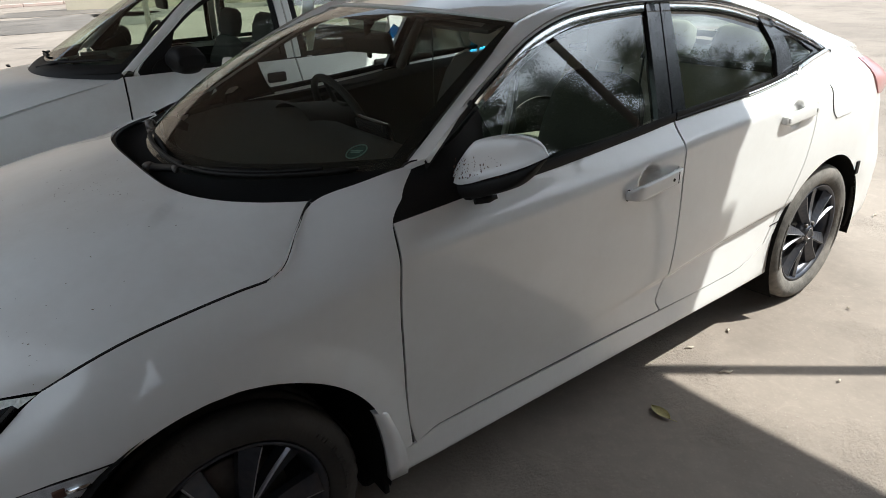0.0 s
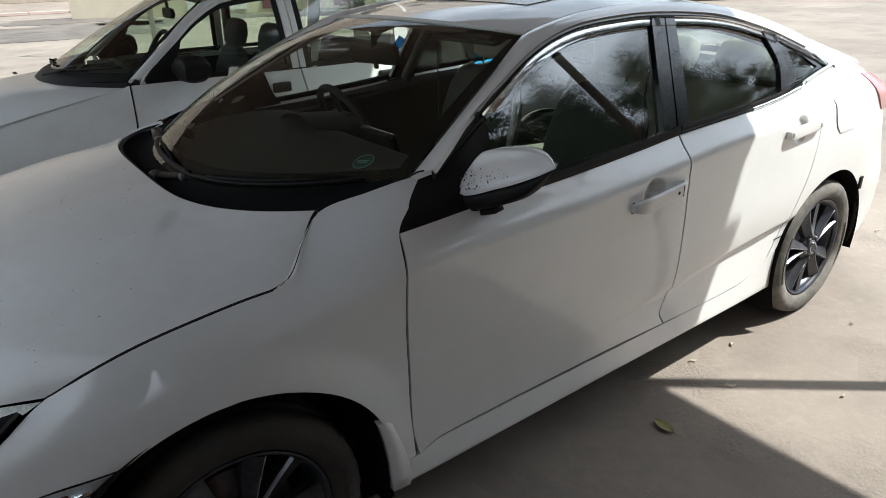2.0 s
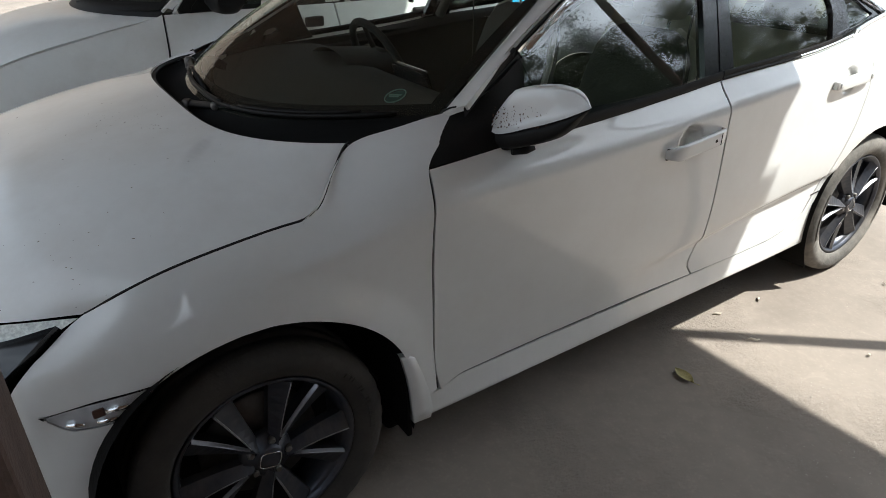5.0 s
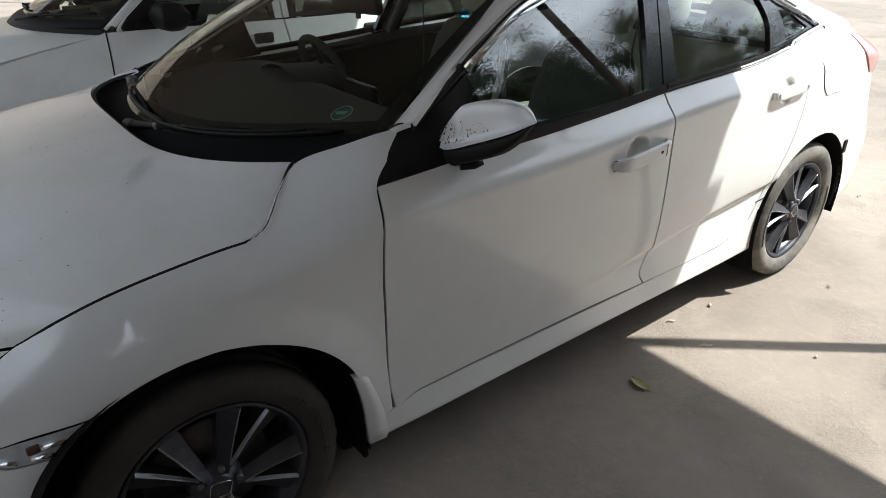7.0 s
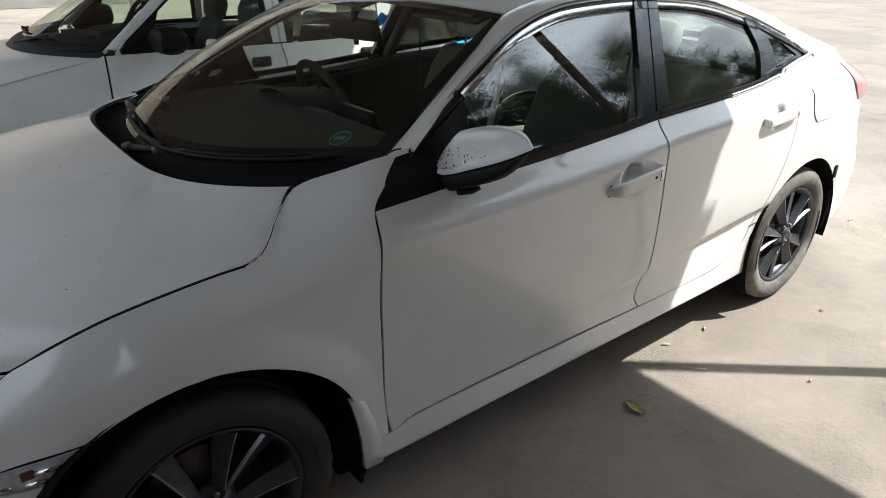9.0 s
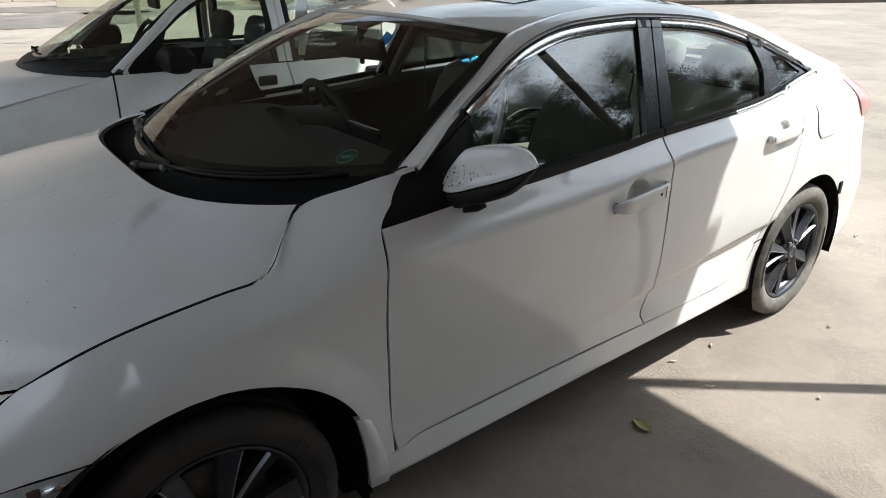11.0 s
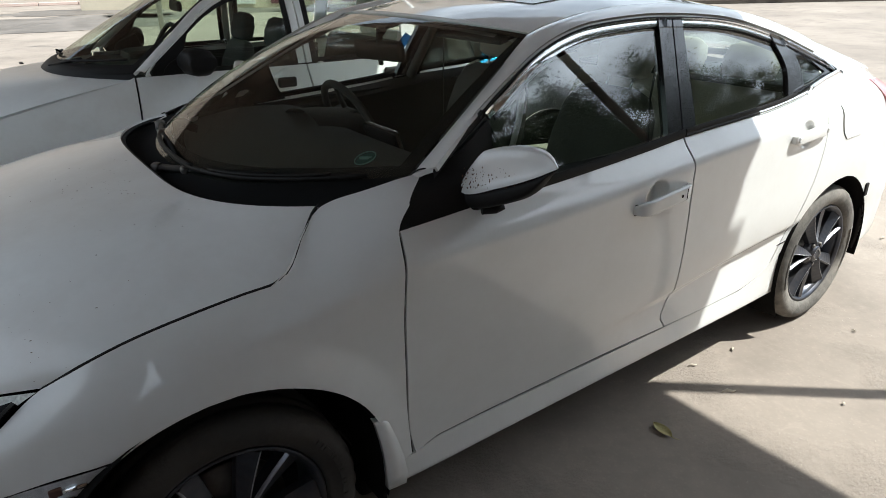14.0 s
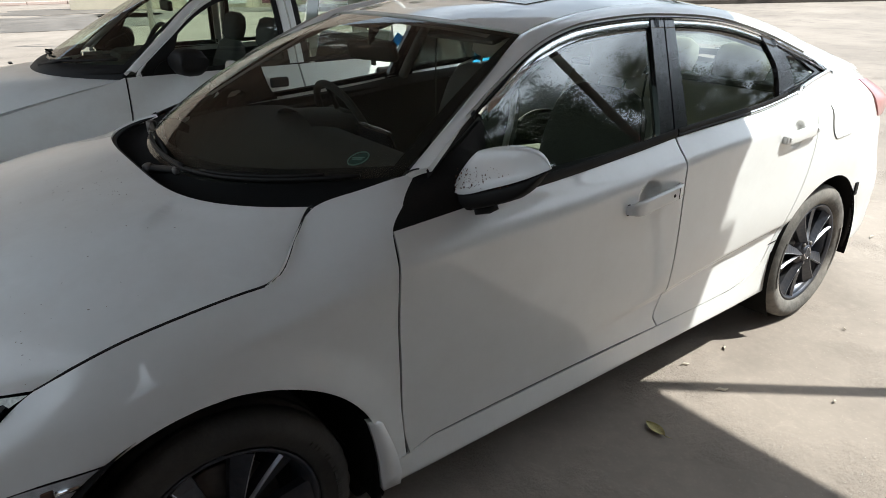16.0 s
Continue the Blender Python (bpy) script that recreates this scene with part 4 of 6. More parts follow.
both("chrome_strip", strip(chrome_line, .83, 1.655, -.006, -.029, .002, taper='front', lean=.009), CHROME, front_door, "chrome strip over the side window")
both("chrome_strip", strip(outer, 1.66, 2.372, -.006, -.029, .002, taper=False, lean=.009), CHROME, rear_door, "chrome strip over the side window")
both("chrome_strip", strip(outer, 2.378, 2.80, -.006, -.020, .002, lean=.006), CHROME, PAIR, "chrome strip over the quarter glass")
both("black_strip", strip(outer, .80, 2.79, -.007, .004, .003), BLACK, PAIR)
both("window_seal", strip(chrome_line, .86, 2.34, -.028, -.040, .003), BLACK, PAIR)
both("belt_strip", strip(belt, .90, 1.594, .000, .030, .006, taper=False), BLACK, front_door, "black belt moulding")
both("belt_strip", strip(belt, 1.602, 2.30, .010, .030, .005, taper=False), BLACK, rear_door, "black belt moulding")
both("belt_strip", strip(belt, 1.602, 2.04, .000, .012, .006, taper=False), BLACK, rear_door)
both("belt_chrome", strip(belt, 2.03, 2.395, -.002, .014, .008, taper=False), CHROME, rear_door, "chrome end of the belt line")
both("belt_chrome", strip(belt, 2.40, 2.80, -.002, .026, .007), CHROME, PAIR, "chrome end of the belt line")

# black mirror sail at the door's front corner
D = coons(line([(.497, .958), (.70, .969), (.93, .985)], 18), line([(.640, 1.056), (.72, 1.10), (.83, 1.165)], 18), line([(.497, .958), (.56, 1.006), (.640, 1.056)], 12), line([(.93, .985), (.87, 1.07), (.83, 1.165)], 12))
SAIL = Curve([(.95, .845), (1.0, .825), (1.06, .790), (1.13, .765), (1.2, .740)])
P = np.array([[(x - .010 * (1 - i / 17), (-SAIL(z)[0] - .003) * (1 - k) + k * (side(x, z)[1] + .004), z) for x, z in r] for i, r in enumerate(D) for k in [max(0, 1 - i / 14) ** 1.5]])
both("mirror_sail", sheet(bmesh.new(), P, depth=.02), BLACK, front_door, "black plastic triangle at the window's front corner")


# door mirror
def mirror_shape(bm, lower):
    rings = []
    for k in range(17):
        t = k / 16
        y = -.800 - .248 * t
        top = Curve([(0, 1.035), (.06, 1.062), (.14, 1.090), (.25, 1.121), (.45, 1.136), (.65, 1.142), (.80, 1.140), (.90, 1.132), (.96, 1.120), (1, 1.108)])(t)[0]
        bot = Curve([(0, .962), (.25, .970), (.45, .988), (.65, 1.012), (.80, 1.041), (.90, 1.070), (.96, 1.090), (1, 1.100)])(t)[0]
        half, cz = (top - bot) / 2, (top + bot) / 2
        fx = .690 + .095 * t ** 1.6
        depth = Curve([(0, .06), (.15, .095), (.5, .085), (.75, .058), (.9, .034), (1, .012)])(t)[0]
        ring = []
        for a in np.linspace(0, 2 * math.pi, 28, endpoint=False):
            c, s = math.cos(a), math.sin(a)
            ex = 0.40
            X = fx + depth / 2 - depth / 2 * math.copysign(abs(c) ** ex, c)
            Z = cz + half * math.copysign(abs(s) ** ex, s)
            split = Curve([(0, 1.012), (.12, 1.006), (.25, 1.014), (.45, 1.035), (.65, 1.056), (.80, 1.074), (.90, 1.088), (1, 1.104)])(t)[0]
            X += .022 * max(0, (Z - bot) / (top - bot)) * (.5 + .5 * c)
            if lower:
                Z = min(Z, split + .001)
                X = fx + depth / 2 + (X - fx - depth / 2) * .985
            else:
                Z = max(Z, split)
            ring.append((X, y, Z))
        rings.append(ring)
    return loft(bm, rings)


mirror_base = both("door_mirror", mirror_shape(bmesh.new(), True), BLACK, PAIR, "door mirror with a white cap and black lower shell")
for pr, cap in zip(mirror_base, both("mirror_cap", mirror_shape(bmesh.new(), False), PAINT, mirror_base, "white mirror cap with mud splashes")):
    pass
b = bmesh.new()
tube(b, [(.74, -.80, .985), (.745, -.84, 1.00), (.755, -.88, 1.02)], [.05, .045, .035], 14, flat=.6)
both("mirror_arm", b, BLACK, mirror_base)
b = box(bmesh.new(), (.803, -.905, 1.060), (.008, .13, .08), .003)
both("mirror_glass", b, MIRROR, mirror_base, "mirror glass")
b = tube(bmesh.new(), [(.73, -.860, .962), (.765, -.875, .962), (.785, -.885, .968)], [.010, .010, .006], 10)
both("mirror_camera", b, BLACK, mirror_base)
rnd = random.Random(5)
bm = bmesh.new()
for k in range(150):
    t = .06 + .62 * rnd.random() ** 1.2
    y = -.800 - .248 * t
    z = 1.016 + .05 * t + .052 * rnd.random() ** 1.6
    fx = .690 + .095 * t ** 1.6 + .022 * (z - .975) / .165 - .002
    r = .0008 + .0022 * rnd.random() ** 3
    bmesh.ops.create_icosphere(bm, subdivisions=1, radius=r, matrix=Matrix.Translation((fx + .0012, y, z)) @ Matrix.Diagonal((.5, 1, 1.3, 1)))
tagged(part("mud_splash", bm, MUD, mirror_base[0], "brown dried mud specks on the cap"), kind="stuff")


# door handles
def handle(parents, x0, z0, x1, z1, key, proud=.020):
    a, b = side(x0, z0), side(x1, z1)
    pts, rad = [], []
    for t in np.linspace(0, 1, 18):
        p = a + (b - a) * t
        p[1] = -section(p[0])(p[2])[0]
        lift = proud * min(1, 6 * t, 7 * (1 - t)) ** .6 + .008
        pts.append(p + np.array((0, -lift, 0)))
    rings = []
    for k, p in enumerate(pts):
        t = k / 17
        h = .0225 * min(1, .60 + 3.5 * t, .70 + 3 * (1 - t))
        ring = []
        for q in np.linspace(0, 2 * math.pi, 20, endpoint=False):
            c, sn = math.copysign(abs(math.cos(q)) ** .35, math.cos(q)), math.copysign(abs(math.sin(q)) ** .35, math.sin(q))
            ring.append(p + np.array((0, -.009 * c, h * sn)))
        rings.append(ring)
    g = side(x0 + .004, z0)
    # dark block put in for the shade between handle end and door
    if key:
        both("handle_shade_block", box(bmesh.new(), g + np.array((.006, -.001, -.002)), (.012, .006, .036), .002), BLACK, parents)
    h = both("door_handle", loft(bmesh.new(), rings), PAINT, parents, "white pull handle")
    for sx in ((.10, .92)):
        p = a + (b - a) * sx
        p[1] = -section(p[0])(p[2])[0] - .010
        both("handle_foot", box(bmesh.new(), p, (.022, .03, .022), .006), PAINT, h)
    if key:
        p = a + (b - a) * .72
        p[1] = -section(p[0])(p[2])[0] - .0365
        q = a + (b - a) * .815
        q[1] = -section(q[0])(q[2])[0] - .0365
        both("handle_seam", box(bmesh.new(), q, (.0026, .003, .036), 0), SHADOWGAP, h)
        both("keyhole", tube(bmesh.new(), [p + np.array((0, .004, 0)), p + np.array((0, -.0015, 0))], .0055, 14), BLACK, h, "black round keyhole")


handle(front_door, 1.292, .852, 1.552, .876, True)
handle(rear_door, 2.185, .932, 2.450, .940, False, .004)
# fuel flap
D = coons(line([(2.655, .866), (2.80, .872)], 10), line([(2.585, 1.012), (2.80, 1.02)], 10), line([(2.655, .866), (2.620, .90), (2.585, 1.012)], 10), line([(2.80, .868), (2.815, .9), (2.80, 1.02)], 10))
P = np.array([[side(*q) for q in r] for r in D]) + np.array((0, -.0035, 0))
part("fuel_flap", sheet(bmesh.new(), P, depth=.006), PAINT, quarter[0])
b = bmesh.new()
ringp = [P[i, 0] for i in range(10)][::-1] + [P[0, j] for j in range(10)]
tube(b, [p + np.array((-.001, .0025, -.001)) for p in ringp], .0008, 6)
part("flap_joint", b, SHADOWGAP, quarter[0])


# wheels, arch liners, mud flaps
def wheel(cx, cy, turn, rubber):
    """A ten-spoke alloy wheel; its face looks along -y."""
    w = bmesh.new()
    revolve(w, [(.214, .012), (.221, .002), (.227, -.001), (.230, .004), (.228, .012), (.216, .020), (.205, .030), (.200, .10), (.205, .19), (.222, .20)], 72)
    rim = part("wheel", w, ALLOY_DARK, None, "grey ten-spoke alloy wheel")
    rim.parent = sedan
    rim.location = (cx, cy, .32)
    rim.rotation_euler = (0, radians(turn), 0 if cy < 0 else math.pi)
    t = bmesh.new()
    prof = [(.229, .010), (.236, -.002), (.250, -.010), (.275, -.016), (.296, -.013), (.309, -.004), (.316, .006)]
    tread = [(.3195, .020), (.3200, .044), (.313, .046), (.313, .056), (.3205, .058), (.3205, .088), (.313, .090), (.313, .102), (.3205, .104), (.3200, .150), (.317, .175), (.309, .188), (.285, .196), (.25, .192), (.229, .182)]
    revolve(t, prof + tread, 120)
    t.verts.ensure_lookup_table()
    cnt = len(prof + tread)
    for i in range(120):
        if i % 3 == 0:
            for j in (5, 6, 7, 8):
                v = t.verts[i * cnt + j]
                k = 1 - .003 / math.hypot(v.co.x, v.co.z)
                v.co.x, v.co.z = v.co.x * k, v.co.z * k
    # raised lettering as plain bars
    for k in list(range(3, 17)) + list(range(60, 74)):
        a = 2 * math.pi * k / 110
        box(t, (.274 * math.cos(a), -.0165, .274 * math.sin(a)), (.016 if k % 3 else .010, .004, .011), 0, Matrix.Rotation(-a + math.pi / 2, 3, "Y"))
    part("tyre", t, rubber, rim, "black tyre" if rubber is RUBBER else "black tyre, dusty and coloured paler for the sun")
    for k in range(10):
        a0 = 2 * math.pi * (k + .5) / 10
        b = bmesh.new()
        rings = []
        for r in np.linspace(.040, .213, 9):
            u = (r - .04) / .173
            half = .010 + .017 * u ** 1.1
            ca, sa, off = math.cos(a0), math.sin(a0), .007 if k % 2 else -.007
            face = .004 + .006 * math.sin(math.pi * min(1, u * .9)) + .004 * u
            lean = half * (.80 if k % 2 else -.80)
            offs = [(-half, face + .040), (-half, face + (.004 if k % 2 == 0 else .015)), (lean, face - .006), (half, face + (.004 if k % 2 else .015)), (half, face + .040)]
            rings.append([(r * ca - (s + off) * sa, y, r * sa + (s + off) * ca) for s, y in offs])
        loft(b, rings, caps=False, smooth=False)
        sp = part("spoke", b, ALLOY_DARK, rim)
        f = bmesh.new()
        a, c = (2, 3) if k % 2 else (1, 2)
        sheet(f, np.array([[np.array(q[a]) + (np.array(q[c]) - np.array(q[a])) * w + np.array((0, -.0008, 0)) for w in (.03, .35, .65, .97)] for q in rings[1:]]), flip=True, smooth=False, depth=.002)
        part("spoke_face", f, ALLOY, rim, "machined silver face of the spoke")
        e = bmesh.new()
        tube(e, [np.array(q[2]) + np.array((0, -.0006, 0)) for q in rings[2:]], .0012, 5)
        part("spoke_edge", e, ALLOY, rim)
    b = bmesh.new()
    revolve(b, [(.0, -.001), (.032, -.002), (.036, .002), (.039, .008), (.062, .018), (.066, .040)], 40)
    part("hub", b, ALLOY_DARK, rim)
    e = bmesh.new()
    sq = [(.026 * math.copysign(abs(math.cos(a)) ** .45, math.cos(a)), -.0035, .0215 * math.copysign(abs(math.sin(a)) ** .45, math.sin(a))) for a in np.linspace(0, 2 * math.pi, 33)]
    tube(e, sq, .0014, 6, caps=False)
    part("hub_emblem", e, CHROME, rim, "plain chrome outline on the hub cap")
    for k in range(5):
        a = 2 * math.pi * k / 5 + .3
        part("lug_nut", tube(bmesh.new(), [(.050 * math.cos(a), .028, .050 * math.sin(a)), (.050 * math.cos(a), .004, .050 * math.sin(a)), (.050 * math.cos(a), .001, .050 * math.sin(a))], [.0095, .0095, .007], 6), STEEL, rim)
    b = bmesh.new()
    revolve(b, [(.02, .075), (.150, .072), (.152, .085), (.02, .09)], 48)
    part("brake_disc", b, STEEL, rim)
    b = bmesh.new()
    revolve(b, [(.0, .11), (.205, .11)], 40)
    part("wheel_back", b, SHADOWGAP, rim)
    return rim


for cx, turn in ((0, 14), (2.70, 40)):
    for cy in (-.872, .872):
        wheel(cx, cy, turn, RUBBER_SUNLIT if cx else RUBBER)
    r0, cy = (.399, -.889) if cx == 0 else (.3725, -.895)
    cx = cx + (.012 if cx == 0 else 0)
    b = bmesh.new()
    P = np.array([[(cx + (r0 + .012 * k) * math.cos(a), cy + .35 * k, .32 + (r0 + .012 * k) * math.sin(a)) for k in (0, .12, 1)] for a in np.linspace(-.25, math.pi + .62, 44)])
    sheet(b, P, flip=True)
    Q = np.array([[(cx + r * math.cos(a), -.54, .32 + r * math.sin(a)) for r in (.03, .43)] for a in np.linspace(-.25, math.pi + .62, 44)])
    sheet(b, Q, flip=True)
    both("wheel_arch", b, LINER, PAIR)


def flap(pts_top, thick, mat, label):
    b = bmesh.new()
    rings = []
    for x, y, z, dx in pts_top:
        rings.append([(x, y, z), (x + dx, y - .004, z), (x + dx, y + .012, z), (x, y + .02, z)])
    loft(b, rings)
    return both("mud_flap", b, mat, PAIR, label)


flap([(.364, -.893, .486, .020), (.368, -.899, .474, .034), (.380, -.904, .414, .042), (.388, -.905, .358, .050), (.394, -.902, .290, .058), (.396, -.898, .250, .052)], .01, PAINT, "white front mud flap")
b = box(bmesh.new(), (.395, -.79, .32), (.016, .17, .27), .004)
both("flap_back", b, LINER, PAIR)
flap([(3.000, -.876, .60, .018), (3.022, -.880, .55, .018), (3.055, -.884, .42, .020), (3.066, -.882, .31, .022), (3.068, -.874, .235, .018)], .01, BLACK, "black rear mud flap")
both("flap_clip", box(bmesh.new(), (3.000, -.893, .575), (.030, .014, .062), .004), BLACK, PAIR)
# short scratch marks where bumper cover and sill meet the wheel arches
both("panel_joint", tube(bmesh.new(), [side(2.30, .466) + np.array((0, -.0005, 0)), side(2.385, .476) + np.array((0, -.0005, 0))], .002, 6), SHADOWGAP, PAIR)
both("panel_joint", tube(bmesh.new(), [side(.415, .428) + np.array((0, -.0005, 0)), side(.452, .436) + np.array((0, -.0005, 0))], .0015, 6), SHADOWGAP, PAIR)

both("panel_joint", tube(bmesh.new(), [side(-.465, .652) + np.array((0, -.0005, 0)), side(-.412, .608) + np.array((0, -.0005, 0))], .002, 6), SHADOWGAP, PAIR)

# head lamps and nose
A = line([(-.300, -.748, .779), (-.42, -.69, .776), (-.56, -.60, .764), (-.72, -.43, .745)], 20)
B = line([(-.335, -.752, .766), (-.44, -.71, .745), (-.58, -.62, .728), (-.74, -.44, .712)], 20)
C = line([(-.452, -.768, .690), (-.56, -.70, .668), (-.66, -.60, .660), (-.79, -.44, .655)], 20)
head = both("head_lamp", sheet(bmesh.new(), coons(C, B, line([C[0], (-.40, -.768, .728), B[0]], 8), line([C[-1], B[-1]], 8)), depth=.02), GLOSSBLACK, PAIR, "dark head lamp with a silver upper strip")
both("lamp_strip", sheet(bmesh.new(), coons(B + np.array((0, -.002, .003)), A + np.array((0, -.002, -.006)), line([B[0], A[0]], 4), line([B[-1], A[-1]], 4))), LAMPTEX, head, "silver strip along the head lamp")
P = np.array([[(NOSE + .09 + .10 * (abs(y) / .44) ** 2, y, z) for z in np.linspace(.45, .74, 6)] for y in np.linspace(-.44, .44, 20)])
grille = part("grille", sheet(bmesh.new(), P, flip=True), GLOSSBLACK, sedan, "black front grille")
part("grille_bar", tube(bmesh.new(), [(NOSE + .085 + .10 * (abs(y) / .44) ** 2, y, .705) for y in np.linspace(-.44, .44, 24)], .018, 8, flat=.5), CHROME, grille)
part("front_plate", box(bmesh.new(), (NOSE - .012, 0, .47), (.012, .50, .12), .004), CREAM, sedan, "plain front number plate")

# floor pan and inner shell that close the body
part("floor_pan", box(bmesh.new(), (1.35, 0, .180), (1.95, 1.54, .11), .02), LINER, sedan)
part("nose_core", box(bmesh.new(), (-.30, 0, .50), (.95, 1.02, .40), .05), LINER, sedan)
part("boot_core", box(bmesh.new(), (3.25, 0, .62), (.75, 1.06, .62), .05), LINER, sedan)
part("firewall", box(bmesh.new(), (.42, 0, .62), (.06, 1.46, .70), .01), LINER, sedan)
P = np.array([[side(x, z) + np.array((0, .10, 0)) for z in np.linspace(.30, .985, 8)] for x in np.linspace(.50, 2.42, 30)])
both("door_lining", sheet(bmesh.new(), P, flip=True), DASH, PAIR)
P = np.array([[np.array(belt(x)) + np.array((0, .004 + .10 * t, -.004 - .03 * t * t)) for t in np.linspace(0, 1, 4)] for x in np.linspace(.64, 2.7, 40)])
both("door_top_lining", sheet(bmesh.new(), P, flip=False), DASH, PAIR)

# cabin
P = []
top_line = Curve([(0, .965), (.35, .985), (.7, .975), (.85, .955), (.95, .90), (1, .78)])
for q in np.linspace(-1, 1, 31):
    P.append([(.30 + .72 * t + .20 * abs(q) ** 2.6 * (1 - t), .70 * q, top_line(t)[0]) for t in np.linspace(0, 1, 14)])
dash = part("dashboard", sheet(bmesh.new(), np.array(P), flip=True, depth=.3), DASH, sedan)
b = bmesh.new()
loft(b, [[(.80 + .22 * t, .37 + .19 * math.cos(a) * (1 - .15 * t), .93 + (.085 - .02 * t) * max(0, math.sin(a))) for a in np.linspace(0, math.pi, 15)] for t in np.linspace(0, 1, 6)], closed=False, caps=False)
part("instrument_hood", b, DASH, sedan)
part("centre_screen", box(bmesh.new(), (.965, 0, .93), (.03, .22, .13), .01, Matrix.Rotation(radians(-18), 3, "Y")), GLOSSBLACK, sedan)
part("centre_console", box(bmesh.new(), (1.35, 0, .50), (.80, .20, .22), .03), DASH, sedan)
bm = bmesh.new()
M = Matrix.Translation((1.03, .37, .93)) @ Matrix.Rotation(radians(-114), 4, "Y")
ring = [M @ Vector((.185 * math.cos(a), .185 * math.sin(a), 0)) for a in np.linspace(0, 2 * math.pi, 41)]
steering = part("steering_wheel", tube(bmesh.new(), ring, .0155, 10, caps=False), DASH, sedan, "black steering wheel")
part("airbag_pad", box(bmesh.new(), M @ Vector((0, 0, .005)), (.15, .17, .05), .02, M.to_3x3()), DASH, steering)
for a in (0, math.pi / 2, -math.pi / 2):
    pt = [M @ Vector((r * math.cos(a), r * math.sin(a), 0)) for r in (.05, .12, .18)]
    part("spoke", tube(bmesh.new(), pt, [.022, .017, .014], 8, flat=.4), STEEL if a else DASH, steering)
part("steering_column", tube(bmesh.new(), [M @ Vector((0, 0, .02)), M @ Vector((0, 0, .22))], .045, 12), DASH, steering)


def seat_ring(p, ex, ez, w, t, n=20, e=.45):
    """A rounded cross-section of a cushion at p: across y by w, along ez by t."""
    return [p + Vector((0, 1, 0)) * (w / 2) * math.copysign(abs(math.cos(a)) ** e, math.cos(a)) + ez * (t / 2) * math.copysign(abs(math.sin(a)) ** e, math.sin(a)) for a in np.linspace(0, 2 * math.pi, n, endpoint=False)]


def front_seat(y):
    b = bmesh.new()
    up = Vector((.28, 0, .96))
    nrm = Vector((.96, 0, -.28))
    base = Vector((1.65, y, .52))
    rings = [seat_ring(base + up * h, None, nrm, w, t) for h, w, t in ((0, .40, .10), (.05, .47, .15), (.2, .50, .16), (.38, .50, .14), (.50, .46, .13), (.57, .38, .10), (.60, .26, .06))]
    s = part("front_seat", loft(b, rings), SEATCLOTH, sedan, "front seat in dark taupe cloth with cream headrest and piping")
    for sy in (-1, 1):
        rim = [base + up * h + Vector((0, sy * w / 2, 0)) - nrm * .01 for h, w in ((.03, .46), (.2, .50), (.38, .50), (.50, .46), (.57, .38), (.60, .24))]
        part("seat_piping", tube(bmesh.new(), rim, .016, 8), CREAM, s)
    b = bmesh.new()
    fw, u2 = Vector((-1, 0, .12)), Vector((.12, 0, 1))
    rings = [seat_ring(Vector((1.67, y, .50)) + fw * h, None, u2, w, t) for h, w, t in ((0, .44, .10), (.06, .50, .16), (.3, .52, .16), (.46, .50, .14), (.52, .44, .07))]
    part("seat_cushion", loft(b, rings), SEATCLOTH, s)
    head = base + up * .74
    b = bmesh.new()
    rings = [seat_ring(head + up * h, None, nrm, w, t) for h, w, t in ((-.10, .16, .05), (-.085, .22, .09), (0, .25, .105), (.07, .23, .09), (.095, .15, .05))]
    part("headrest", loft(b, rings), CREAM, s)
    for dy in (-.06, .06):
        part("headrest_post", tube(bmesh.new(), [base + up * .56 + Vector((0, dy, 0)), head - up * .07 + Vector((0, dy, 0))], .006, 8), CHROME, s)


front_seat(-.37)
front_seat(.37)
b = bmesh.new()
up, nrm = Vector((.36, 0, .93)), Vector((.93, 0, -.36))
rings = [seat_ring(Vector((2.50, 0, .50)) + up * h, None, nrm, w, t, 36, .3) for h, w, t in ((0, 1.20, .12), (.06, 1.26, .17), (.3, 1.24, .16), (.5, 1.18, .14), (.56, 1.10, .08))]
rear_seat = part("rear_seat", loft(b, rings), CREAM, sedan, "cream cloth rear bench")
b = bmesh.new()
rings = [seat_ring(Vector((2.52, 0, .50)) + Vector((-1, 0, .08)) * h, None, Vector((0, 0, 1)), w, t, 36, .3) for h, w, t in ((0, 1.2, .1), (.06, 1.26, .17), (.38, 1.26, .17), (.46, 1.2, .08))]
part("bench_cushion", loft(b, rings), CREAM, rear_seat)
for y in (-.38, 0, .38):
    b = bmesh.new()
    hd = Vector((2.50, y, .50)) + up * .66
    rings = [seat_ring(hd + up * h, None, nrm, w, t) for h, w, t in ((-.09, .18, .05), (-.075, .24, .10), (0, .26, .11), (.06, .24, .09), (.085, .16, .05))]
    part("headrest", loft(b, rings), CREAM, rear_seat)
part("parcel_shelf", box(bmesh.new(), (2.86, 0, 1.03), (.45, 1.2, .03), .008), DASH, sedan)
part("cabin_carpet", box(bmesh.new(), (1.5, 0, .26), (2.2, 1.40, .03), .005), CARPET, sedan)
